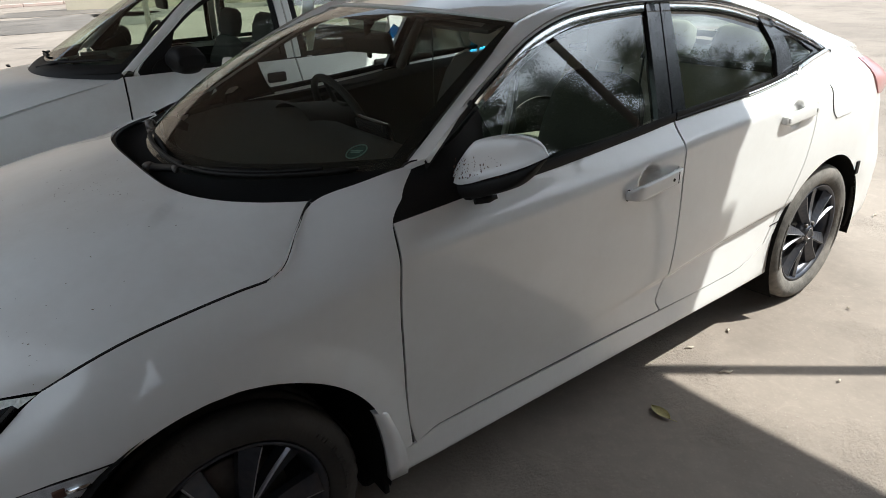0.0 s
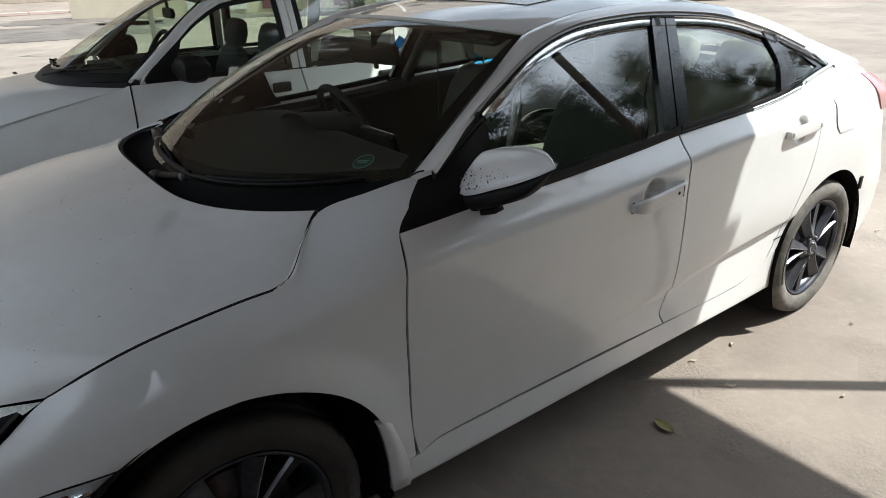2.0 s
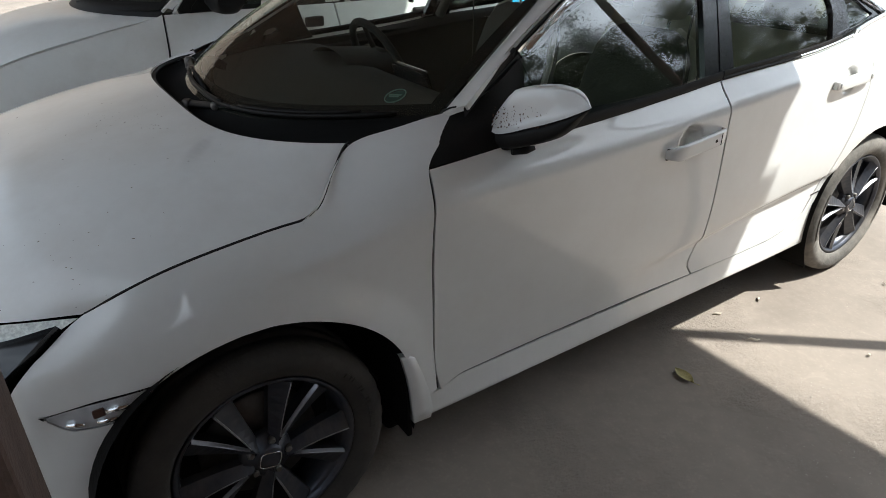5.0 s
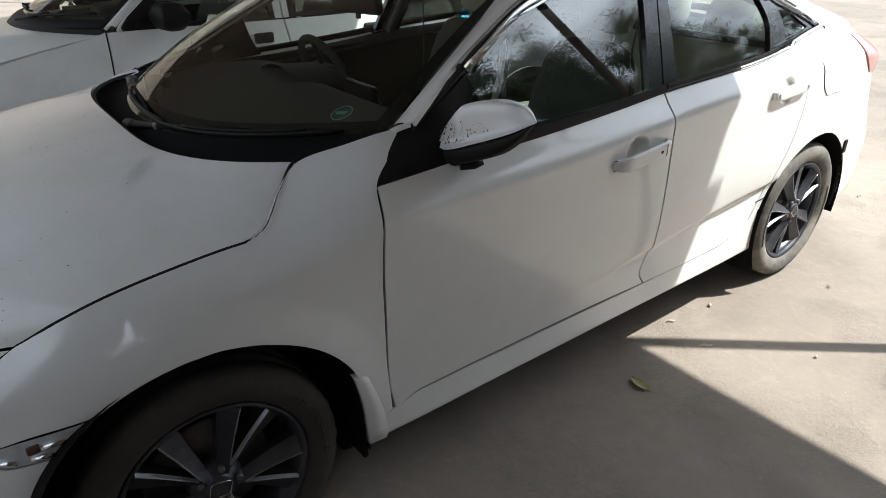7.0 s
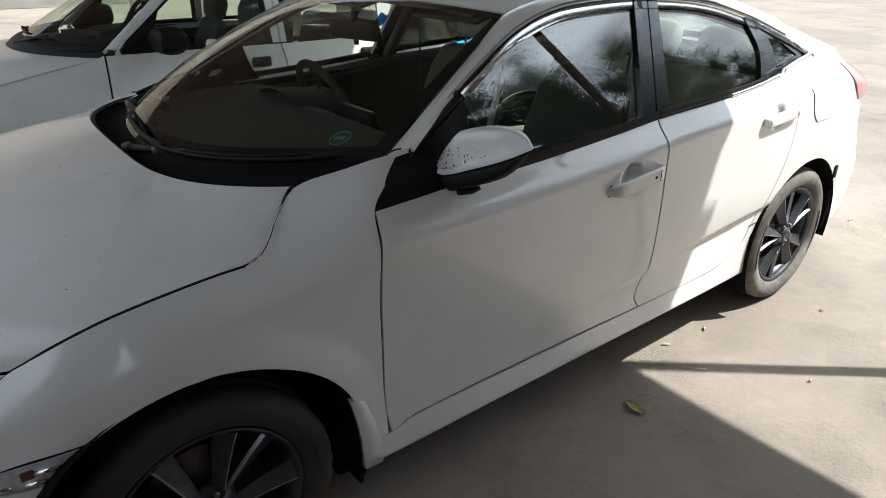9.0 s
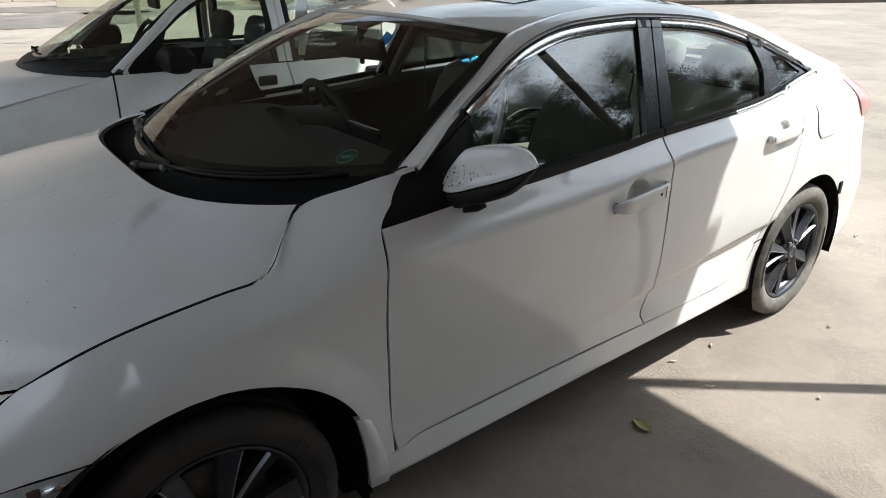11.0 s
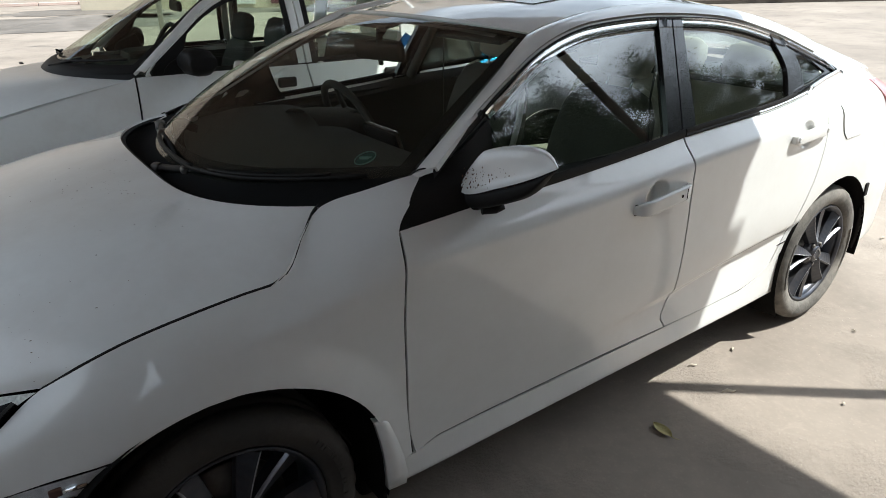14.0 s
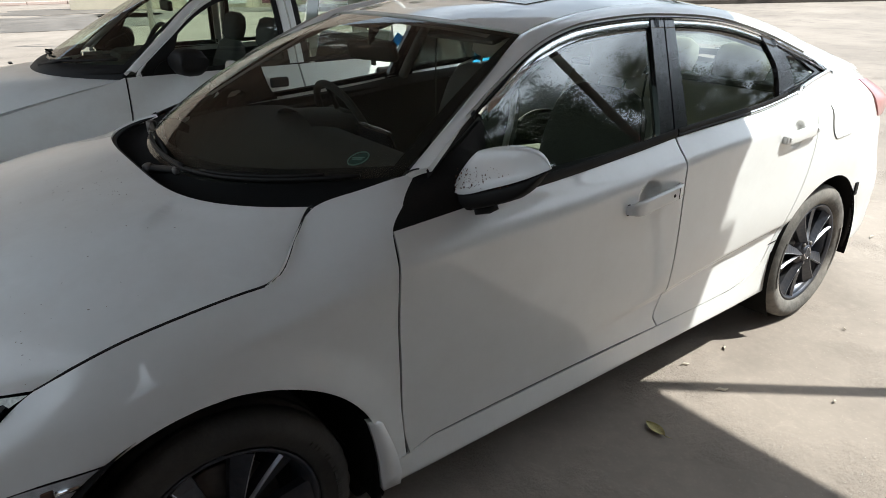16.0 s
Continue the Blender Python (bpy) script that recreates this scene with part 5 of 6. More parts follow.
for s in (-1, 1):
    P = np.array([[(x, s * (abs(outer(x)[1]) - .05 + .05 * t), outer(x)[2] - .045 + .06 * t) for t in np.linspace(0, 1, 4)] for x in np.linspace(.78, 2.6, 40)])
    part("roof_lining_edge", sheet(bmesh.new(), P, flip=s < 0), HEADLINER, sedan)
    post = [window_surface(x, t) * np.array((1, s * -1, 1)) + np.array((0, -s * .05, 0)) for x, t in ((1.60, .02), (1.645, .5), (1.695, .95))]
    part("pillar_lining", tube(bmesh.new(), post, [.05, .045, .04], 10, flat=.5), SEATCLOTH, sedan)
    belt_pts = [np.array((1.70, s * .63, 1.29)), np.array((1.69, s * .62, 1.1)), np.array((1.70, s * .64, .75)), np.array((1.72, s * .66, .45))]
    part("seat_belt", tube(bmesh.new(), belt_pts, .022, 8, flat=.08), DASH, sedan)
# inside mirror
mm = Matrix.Rotation(radians(-12), 3, "Y") @ Matrix.Rotation(radians(8), 3, "Z")
inside = part("inside_mirror", box(bmesh.new(), (.975, 0.03, 1.260), (.035, .262, .072), .016, mm, 3), BLACK, sedan, "black inside rear-view mirror")
part("mirror_stem", tube(bmesh.new(), [(.97, .02, 1.27), (.965, .01, 1.31), (.97, 0, 1.335)], [.014, .012, .02], 10), BLACK, inside)
part("mirror_toggle", box(bmesh.new(), (.98, .03, 1.218), (.012, .022, .022), .004), BLACK, inside)
for s in (-1, 1):
    part("sun_visor", box(bmesh.new(), (1.16, s * .33, 1.338), (.15, .34, .014), .005, Matrix.Rotation(radians(-14), 3, "Y")), CARPET, sedan)
# scraps of blue film on the far windows
b = box(bmesh.new(), (1.53, .715, 1.205), (.05, .004, .06), .001, Matrix.Rotation(radians(24), 3, "X") @ Matrix.Rotation(radians(30), 3, "Y"))
part("blue_film", b, BLUEGLASS, sedan, "scrap of blue film on the far window")


# ---- the second car ----
hatch = new("hatchback_car")
tagged(hatch, "small white hatchback with black mirrors parked beside the sedan", "car", "parked cars")
hatch.location = (-.04, 2.45, 0)
hatch.rotation_euler = (0, 0, radians(-1.5))
HP = (hatch, hatch)
H_SEC = Curve([(.18, .62), (.25, .70), (.40, .728), (.62, .742), (.80, .738), (.92, .720), (1.02, .695)])


def hside(x, z):
    plan = Curve([(-.62, .62), (-.45, .86), (-.2, .96), (.1, .99), (.6, 1), (2.0, 1), (2.5, .98), (2.75, .93), (2.88, .82)])(x)[0]
    return np.array((x, -H_SEC(z)[0] * plan, z))


def hpanel(b, t, l, r, n=30, m=20, edges="btlr"):
    D = coons(line(b, n), line(t, n), line(l, m), line(r, m))
    return sheet(bmesh.new(), np.array([[hside(*D[i, j]) for j in range(m)] for i in range(n)]), depth=.018, edges=edges)


both("front_fender", hpanel(arc_points(0, .28, .33, 150, 10) + [(.48, .28)], [(-.50, .70), (-.2, .83), (.2, .925), (.50, .985), (.545, 1.0)],
                            [(-.286, .445), (-.45, .55), (-.50, .70)], [(.48, .28), (.50, .5), (.535, .8), (.545, 1.0)]), PAINT_B, HP)
h_front = both("front_door", hpanel([(.49, .28), (1.0, .27), (1.55, .27)], [(.555, .998), (1.0, .995), (1.515, .99)],
                                    [(.49, .28), (.51, .5), (.545, .8), (.555, .998)], [(1.55, .27), (1.56, .6), (1.515, .99)]), PAINT_B, HP)
h_rear = both("rear_door", hpanel([(1.56, .27), (1.80, .27), (2.02, .33)], [(1.525, .99), (1.8, .99), (2.20, 1.0)],
                                  [(1.56, .27), (1.57, .6), (1.525, .99)], [(2.02, .33), (2.14, .6), (2.24, .8), (2.20, 1.0)]), PAINT_B, HP)
both("quarter_panel", hpanel([(2.03, .33)] + arc_points(2.36, .28, .33, 165, 10) + [(2.75, .27), (2.87, .30)], [(2.21, 1.0), (2.5, 1.01), (2.86, 1.01)],
                             [(2.03, .33), (2.15, .6), (2.25, .8), (2.21, 1.0)], [(2.87, .30), (2.88, .6), (2.86, 1.01)], n=40), PAINT_B, HP)
both("front_bumper", hpanel([(-.62, .20), (-.45, .20), (-.31, .22)], [(-.62, .55), (-.52, .55), (-.30, .44)], [(-.62, .2), (-.62, .55)], [(-.31, .22), (-.33, .33), (-.30, .44)], n=14, m=8), PAINT_B, HP)
# bonnet
n, m = 41, 24
front = np.array([(-.62 + .12 * abs(q) ** 3, .60 * q, .70 - .01 * q * q) for q in np.linspace(-1, 1, n)])
back = np.array([(.18 + .35 * abs(q) ** 2.4, .675 * q, 1.002 - .012 * q * q) for q in np.linspace(-1, 1, n)])
edge = np.array([(x, -Curve([(-.5, .60), (-.2, .672), (.2, .69), (.53, .675)])(x)[0], Curve([(-.5, .69), (-.2, .835), (.2, .93), (.53, .985)])(x)[0]) for x in np.linspace(-.5, .53, m)])
P = coons(front, back, edge, edge * np.array((1, -1, 1)))
for i in range(n):
    q = abs(-1 + 2 * i / (n - 1))
    for j in range(m):
        u = j / (m - 1)
        P[i, j, 2] += .035 * 4 * u * (1 - u) * (1 - q ** 3)
part("hood", sheet(bmesh.new(), P, flip=True, depth=.02), PAINT_B, hatch)
part("bonnet_vent", box(bmesh.new(), (.10, .30, 1.003), (.02, .10, .004), .001), BLACK, hatch)


def h_out(x):
    w, z = Curve([(.60, .70, 1.02), (.80, .665, 1.18), (1.0, .625, 1.34), (1.15, .60, 1.405), (1.5, .585, 1.432), (2.0, .59, 1.43), (2.4, .60, 1.405), (2.62, .63, 1.33), (2.80, .675, 1.06)])(x)
    return np.array((x, -w, z))


def h_in(x):
    w, z = Curve([(.545, .684, 1.018), (.75, .640, 1.183), (1.0, .583, 1.373), (1.15, .56, 1.430), (1.6, .53, 1.465), (2.2, .53, 1.462), (2.6, .54, 1.40), (2.80, .60, 1.08)])(x)
    return np.array((x, -w, z))


P = []
for t in np.linspace(0, 1, 50):
    a, c = h_out(.60 + 2.20 * t), h_in(.545 + 2.255 * t)
    P.append([a + (c - a) * s + np.array((0, -.5, .8)) * .016 * 4 * s * (1 - s) for s in np.linspace(0, 1, 7)])
both("roof_rail", sheet(bmesh.new(), np.array(P), depth=.015), PAINT_B, HP)
P = np.array([[(x - .05 * (1 - q * q), (abs(h_in(x)[1]) - .002) * q, h_in(x)[2] + .028 * (1 - q * q)) for q in np.linspace(-1, 1, 21)] for x in np.linspace(1.05, 2.6, 24)])
part("roof", sheet(bmesh.new(), P, depth=.02), PAINT_B, hatch)
part("headlining", sheet(bmesh.new(), P - np.array((0, 0, .03)), flip=True), HEADLINER, hatch)


def h_wind(q, t, off=0):
    b = np.array((.20 + .345 * abs(q) ** 2.3, .680 * q, .998 + .02 * q * q))
    e = np.array((1.045 - .07 * (1 - q * q), .575 * q, 1.405 + .02 * (1 - q * q)))
    return b + (e - b) * t + np.array((-.5, 0, .8)) * (.02 * 4 * t * (1 - t) * (1 - q * q) + off)


P = np.array([[h_wind(q, t) for t in np.linspace(0, 1, 16)] for q in np.linspace(-.985, .985, 25)])
h_glass = part("windshield", sheet(bmesh.new(), P, flip=True), CLEARGLASS, hatch, "clear windshield with a black rubber border")
bm = bmesh.new()
for q0, q1, t0, t1 in ((-.99, .99, .0, .10), (-.99, .99, .965, .995), (-.99, -.955, .08, .97), (.955, .99, .08, .97)):
    sheet(bm, np.array([[h_wind(q, t, .003) for t in np.linspace(t0, t1, 8)] for q in np.linspace(q0, q1, 25)]), flip=True)
part("windshield_border", bm, BLACK, h_glass)
P = []
for q in np.linspace(-1, 1, 31):
    a = np.array((.175 + .35 * abs(q) ** 2.4, .675 * q, 1.0 - .012 * q * q - .012))
    P.append([a + (h_wind(q, .10) - a) * t + np.array((0, 0, .014 * math.sin(math.pi * t))) for t in np.linspace(0, 1, 6)])
part("cowl_panel", sheet(bmesh.new(), np.array(P), flip=True), BLACK, hatch)
for q0, q1 in ((-.25, -.90), (.55, -.05)):
    pts = [h_wind(q, .09 + .05 * k / 9, .014) for k, q in enumerate(np.linspace(q0, q1, 10))]
    blade = part("wiper_blade", tube(bmesh.new(), pts, .007, 6), BLACK, hatch)
    part("wiper_arm", tube(bmesh.new(), [h_wind(q0 + .12, .03, .012), pts[4] + np.array((0, 0, .012))], [.012, .006], 6), BLACK, blade)
# side windows
HB = lambda x: np.array((x, -H_SEC(.998)[0] - .0, .998))


def hwin(x, s):
    b, o = HB(x) + np.array((0, .004, 0)), h_out(x)
    return b + (o - b) * s + np.array((0, -.012 * 4 * s * (1 - s), 0))


def hquad(b, t, l, r, off=0.0, depth=0.0):
    D = coons(line(b, 20), line(t, 20), line(l, 12), line(r, 12))
    return sheet(bmesh.new(), np.array([[hwin(*D[i, j]) + np.array((0, off, 0)) for j in range(12)] for i in range(20)]), depth=depth)


both("side_window", hquad([(.70, .03), (1.0, .04), (1.45, .05)], [(.84, .91), (1.05, .91), (1.43, .92)], [(.70, .03), (.77, .5), (.84, .91)], [(1.45, .05), (1.43, .92)], .008), CLEARGLASS, h_front)
both("side_window", hquad([(1.59, .05), (1.85, .05), (2.15, .06)], [(1.57, .93), (1.9, .93), (2.20, .92)], [(1.59, .05), (1.57, .93)], [(2.15, .06), (2.20, .5), (2.20, .92)], .008), CLEARGLASS, h_rear)
both("quarter_glass", hquad([(2.32, .10), (2.5, .10), (2.66, .12)], [(2.34, .88), (2.45, .86), (2.55, .80)], [(2.32, .10), (2.34, .88)], [(2.66, .12), (2.55, .80)], .008), CLEARGLASS, HP)
for b in (hquad([(.64, -.05), (1.0, -.05), (1.48, -.02)], [(.64, .05), (1.0, .06), (1.48, .06)], [(.64, -.05), (.64, .05)], [(1.48, -.02), (1.48, .06)], -.002, .012),
          hquad([(.64, .03), (.80, .03)], [(.665, .93), (.86, .93)], [(.64, .03), (.630, .5), (.665, .93)], [(.80, .03), (.80, .40), (.86, .93)], -.003, .012),
          hquad([(.66, .88), (1.05, .89), (1.48, .90)], [(.66, .955), (1.05, .96), (1.48, .96)], [(.66, .88), (.66, .955)], [(1.48, .90), (1.48, .96)], -.002, .012),
          hquad([(1.435, .04), (1.465, .04)], [(1.415, .97), (1.445, .97)], [(1.435, .04), (1.415, .97)], [(1.465, .04), (1.445, .97)], -.003, .012)):
    both("window_frame", b, BLACK, h_front)
both("door_frame", hquad([(.630, .0), (.622, .5), (.655, .935), (.80, .955), (1.0, .955), (1.2, .955), (1.48, .955)], [(.600, .0), (.600, .5), (.62, 1), (.80, 1), (1.0, 1), (1.2, 1), (1.48, 1)],
                         [(.630, 0), (.600, 0)], [(1.48, .955), (1.48, 1)], -.004, .012), PAINT_B, h_front)
for b in (hquad([(1.56, 0), (1.85, 0), (2.22, 0)], [(1.56, .06), (1.85, .06), (2.22, .06)], [(1.56, 0), (1.56, .06)], [(2.22, 0), (2.22, .06)], -.002, .012),
          hquad([(1.555, .05), (1.59, .05)], [(1.535, .97), (1.57, .97)], [(1.555, .05), (1.535, .97)], [(1.59, .05), (1.57, .97)], -.002, .012)):
    both("window_frame", b, BLACK, h_rear)
both("pillar_cover", hquad([(1.468, 0), (1.512, 0)], [(1.448, 1), (1.492, 1)], [(1.468, 0), (1.448, 1)], [(1.512, 0), (1.492, 1)], -.004, .02), PAINT_B, h_front)
both("pillar_cover", hquad([(1.522, 0), (1.556, 0)], [(1.502, 1), (1.536, 1)], [(1.522, 0), (1.502, 1)], [(1.556, 0), (1.536, 1)], -.004, .02), PAINT_B, h_rear)
both("pillar_cover", hquad([(2.20, 0), (2.30, 0)], [(2.22, 1), (2.32, 1)], [(2.20, 0), (2.22, 1)], [(2.30, 0), (2.32, 1)], -.004, .02), PAINT_B, h_rear)
both("pillar_cover", hquad([(2.64, 0), (2.79, 0)], [(2.56, 1), (2.70, 1)], [(2.64, 0), (2.56, 1)], [(2.79, 0), (2.70, 1)], -.004, .02), PAINT_B, HP)
# mirrors, handles, cabin
rings = []
for t in np.linspace(0, 1, 9):
    hw = .070 * min(1, .55 + 2 * t, .40 + 3 * (1 - t))
    rings.append([(.835 + .03 * t + .070 * math.copysign(abs(math.cos(a)) ** .7, math.cos(a)), -.72 - .17 * t, 1.066 + hw * math.copysign(abs(math.sin(a)) ** .6, math.sin(a))) for a in np.linspace(0, 2 * math.pi, 18, endpoint=False)])
hm = both("door_mirror", loft(bmesh.new(), rings), BLACK, HP, "black plastic door mirror")
both("mirror_glass", box(bmesh.new(), (.905, -.81, 1.066), (.006, .09, .07), .003), MIRROR, hm)
both("mirror_foot", hquad([(.69, .0), (.88, .0)], [(.73, .50), (.84, .52)], [(.69, 0), (.70, .3), (.73, .50)], [(.88, 0), (.84, .52)], -.010, .04), BLACK, hm)
for pr, x in ((h_front, 1.375), (h_rear, 2.10)):
    both("door_handle", box(bmesh.new(), hside(x, .90) + np.array((0, -.010, 0)), (.115, .03, .058), .012), BLACK, pr, "black pull handle")
part("dashboard", box(bmesh.new(), (.72, 0, .88), (.50, 1.20, .22), .06), DASH, hatch)
part("instrument_hood", box(bmesh.new(), (.80, .33, .985), (.24, .34, .10), .045), DASH, hatch)
M = Matrix.Translation((.93, .33, 1.02)) @ Matrix.Rotation(radians(-62), 4, "Y")
hs = part("steering_wheel", tube(bmesh.new(), [M @ Vector((.18 * math.cos(a), .18 * math.sin(a), 0)) for a in np.linspace(0, 2 * math.pi, 41)], .015, 8, caps=False), DASH, hatch)
part("airbag_pad", box(bmesh.new(), M @ Vector((0, 0, 0)), (.12, .20, .04), .015, M.to_3x3()), DASH, hs)
GREYCLOTH = material("grey_seat_cloth", (0.055, 0.055, 0.06), .9, vary=.3, scale=30, fine=200, bump=.2, stretch=(1, 6, 1))
for y in (-.33, .33):
    up, nrm = Vector((.25, 0, .97)), Vector((.97, 0, -.25))
    b0 = Vector((1.335, y, .50))
    s = part("front_seat", loft(bmesh.new(), [seat_ring(b0 + up * h, None, nrm, w, t) for h, w, t in ((0, .38, .1), (.06, .46, .15), (.4, .46, .13), (.54, .36, .09), (.57, .24, .05))]), GREYCLOTH, hatch)
    part("seat_cushion", box(bmesh.new(), (1.28, y, .48), (.50, .46, .16), .05), GREYCLOTH, s)
    part("headrest", loft(bmesh.new(), [seat_ring(b0 + up * (.665 + h), None, nrm, w, t) for h, w, t in ((-.10, .20, .05), (-.075, .27, .09), (0, .29, .10), (.065, .25, .08), (.09, .15, .04))]), GREYCLOTH, s)
part("rear_seat", box(bmesh.new(), (2.25, 0, .75), (.16, 1.15, .62), .06, Matrix.Rotation(radians(16), 3, "Y")), GREYCLOTH, hatch)
part("inside_mirror", box(bmesh.new(), (.98, 0, 1.31), (.03, .21, .062), .014), BLACK, hatch)
part("mirror_stem", tube(bmesh.new(), [(.98, 0, 1.32), (.975, 0, 1.40)], .01, 8), BLACK, hatch)
part("floor_pan", box(bmesh.new(), (1.15, 0, .24), (2.6, 1.28, .05), .01), LINER, hatch)
part("nose_core", box(bmesh.new(), (-.15, 0, .48), (.75, .86, .36), .04), LINER, hatch)
P = np.array([[hside(x, z) + np.array((0, .08, 0)) for z in np.linspace(.28, .96, 5)] for x in np.linspace(.55, 2.2, 12)])
both("door_lining", sheet(bmesh.new(), P, flip=True), DASH, HP)
part("tailgate", box(bmesh.new(), (2.84, 0, .70), (.05, 1.24, .66), .02), PAINT_B, hatch)
P = np.array([[(2.62 + .20 * t, .56 * q, 1.39 - .33 * t) for t in np.linspace(0, 1, 6)] for q in np.linspace(-1, 1, 8)])
part("rear_window", sheet(bmesh.new(), P, flip=True), CLEARGLASS, hatch)
for cx in (0, 2.36):
    for s in (-1, 1):
        w = bmesh.new()
        revolve(w, [(.165, .01), (.172, 0), (.176, .01), (.160, .03), (.09, .035), (.06, .015), (.0, .012)], 40)
        rim = part("wheel", w, ALLOY, hatch, "pressed steel wheel with a silver cover")
        rim.location, rim.rotation_euler = (cx, s * .715, .28), (0, 0, 0 if s < 0 else math.pi)
        t = bmesh.new()
        revolve(t, [(.175, .008), (.20, -.008), (.245, -.008), (.268, .004), (.28, .02), (.28, .14), (.265, .155), (.175, .15)], 60)
        part("tyre", t, RUBBER, rim)
    b = bmesh.new()
    sheet(b, np.array([[(cx + .325 * math.cos(a), -.70 + .26 * k, .28 + .325 * math.sin(a)) for k in (0, 1)] for a in np.linspace(-.2, math.pi + .2, 24)]), flip=True)
    both("wheel_arch", b, LINER, HP)


# ---- trees, wall and posts round the yard ----
BARK = material("bark", (0.075, 0.058, 0.045), .95, vary=.35, scale=6, fine=40, bump=.8, stretch=(1, 1, .25))
LEAF = material("leaves", (0.04, 0.06, 0.022), .55, vary=.45, scale=1.5, fine=9)


BALL = bmesh.new()
bmesh.ops.create_icosphere(BALL, subdivisions=2, radius=1)
BALL_V, BALL_F = np.array([v.co[:] for v in BALL.verts]), np.array([[v.index for v in f.verts] for f in BALL.faces])
BALL.free()


def crown_core(clumps, spread, seed, root):
    """The dark inner masses of a crown: ragged lumps, one for each clump of leaves."""
    g = np.random.default_rng(seed)
    verts, faces = [], []
    for k, c in enumerate(clumps):
        size = spread * g.uniform(.035, .06) * np.array((1, g.uniform(.7, 1.2), g.uniform(.55, .8)))
        verts.append(np.array(c[:]) + BALL_V * size * g.uniform(.6, 1.25, (len(BALL_V), 1)))
        faces.append(BALL_F + k * len(BALL_V))
    me = bpy.data.meshes.new("inner_foliage")
    me.from_pydata(np.concatenate(verts).tolist(), [], np.concatenate(faces).tolist())
    me.materials.append(LEAF)
    new("inner_foliage", me).parent = root


def tree(x, y, h, spread, seed, leaves, label, trunk_r=.14, fork=.38, leaf=1.0, low=False):
    rnd = random.Random(seed)
    root = new("tree")
    root.location = (x, y, 0)
    tagged(root, label, "tree", "yard trees")
    b = bmesh.new()
    lean = Vector((rnd.uniform(-.25, .25), rnd.uniform(-.25, .25), 0))
    fh = h * fork
    tube(b, [Vector((0, 0, -.05)), Vector((0, 0, .3)), lean * .4 + Vector((0, 0, fh * .6)), lean + Vector((0, 0, fh))], [trunk_r * 1.5, trunk_r, trunk_r * .85, trunk_r * .75], 12)
    part("trunk", b, BARK, root)
    tips = []
    for k in range(6):
        a = 2 * math.pi * k / 6 + rnd.uniform(-.4, .4)
        r = spread * rnd.uniform(.5, .9)
        p0, p3 = lean + Vector((0, 0, fh - .1)), lean + Vector((r * math.cos(a), r * math.sin(a), h * rnd.uniform(.62, .9)))
        mid = p0.lerp(p3, .5) + Vector((rnd.uniform(-.3, .3), rnd.uniform(-.3, .3), -.2))
        part("limb", tube(bmesh.new(), [p0, mid, p3], [trunk_r * .55, trunk_r * .33, trunk_r * .12], 7), BARK, root)
        tips += [mid.lerp(p3, t) for t in (.2, .5, .8, 1.0)]
        if low:
            tips += [Vector((p3.x * f, p3.y * f, h * rnd.uniform(.12, .5))) for f in (.5, .8, 1.0)]
    clumps = [rnd.choice(tips) + Vector((rnd.gauss(0, 1), rnd.gauss(0, 1), rnd.gauss(0, .8))) * spread * .13 for _ in range(max(12, min(420, leaves // 130)))]
    g = np.random.default_rng(seed)
    p = np.array([c[:] for c in clumps])[g.integers(0, len(clumps), leaves)] + g.normal(0, 1, (leaves, 3)) * (1, 1, .7) * spread * .075
    u = g.normal(0, 1, (leaves, 3)) * (1, 1, .6)
    u /= np.linalg.norm(u, axis=1, keepdims=True)
    v = np.cross(u, g.normal(0, 1, (leaves, 3)))
    v /= np.linalg.norm(v, axis=1, keepdims=True)
    size = g.uniform(.06, .13, (leaves, 1)) * leaf
    q = np.stack([p - u * size, p + v * size * .5, p + u * size, p - v * size * .5], 1).reshape(-1, 3)
    me = bpy.data.meshes.new("crown")
    me.from_pydata(q.tolist(), [], np.arange(leaves * 4).reshape(-1, 4).tolist())
    me.materials.append(LEAF)
    crown_core([c for c in clumps if c.z < h * .72], spread, seed, root)
    crown = new("crown", me)
    crown.parent = root
    return root


# behind the camera, seen in the side windows
for x, y, h, sp, sd in ((15, -15.5, 14.6, 4.4, 11), (19.5, -14.5, 12.8, 4.2, 12), (24, -17.0, 14.6, 4.6, 13), (9.5, -17.5, 13.0, 4.2, 14), (29.0, -15.5, 12.5, 4.4, 15), (3.0, -18.0, 11.0, 4.4, 16), (21.0, -21.0, 13.0, 4.8, 17), (34, -14, 12.5, 4.4, 18), (-4, -19, 11, 4.5, 19)):
    near = sd in (11, 12, 13, 15)
    tree(x, y, h, sp, sd, 140000 if near else 30000, "leafy dark green tree at the edge of the yard", .2, .22, .55 if near else .9, True)
HEDGE = material("hedge_leaf", (0.035, 0.05, 0.02), .6, vary=.4, scale=3, fine=14)
rnd = random.Random(77)
verts, faces = [], []
for k in range(44000):
    q = rnd.uniform(-8, 44)
    p = Vector((q, -13.0 - .04 * q + rnd.gauss(0, .5), abs(rnd.gauss(0, 1)) * .9 + rnd.random() * 3.6 * (1 + .35 * noise.noise(Vector((q * .5, 0, 0))))))
    u = Vector((rnd.gauss(0, 1), rnd.gauss(0, 1), rnd.gauss(0, 1))).normalized() * rnd.uniform(.09, .17)
    v = u.orthogonal().normalized() * .07
    i = len(verts)
    verts += [p - u, p + v, p + u, p - v]
    faces.append((i, i + 1, i + 2, i + 3))
me = bpy.data.meshes.new("hedge")
me.from_pydata(verts, [], faces)
me.materials.append(HEDGE)
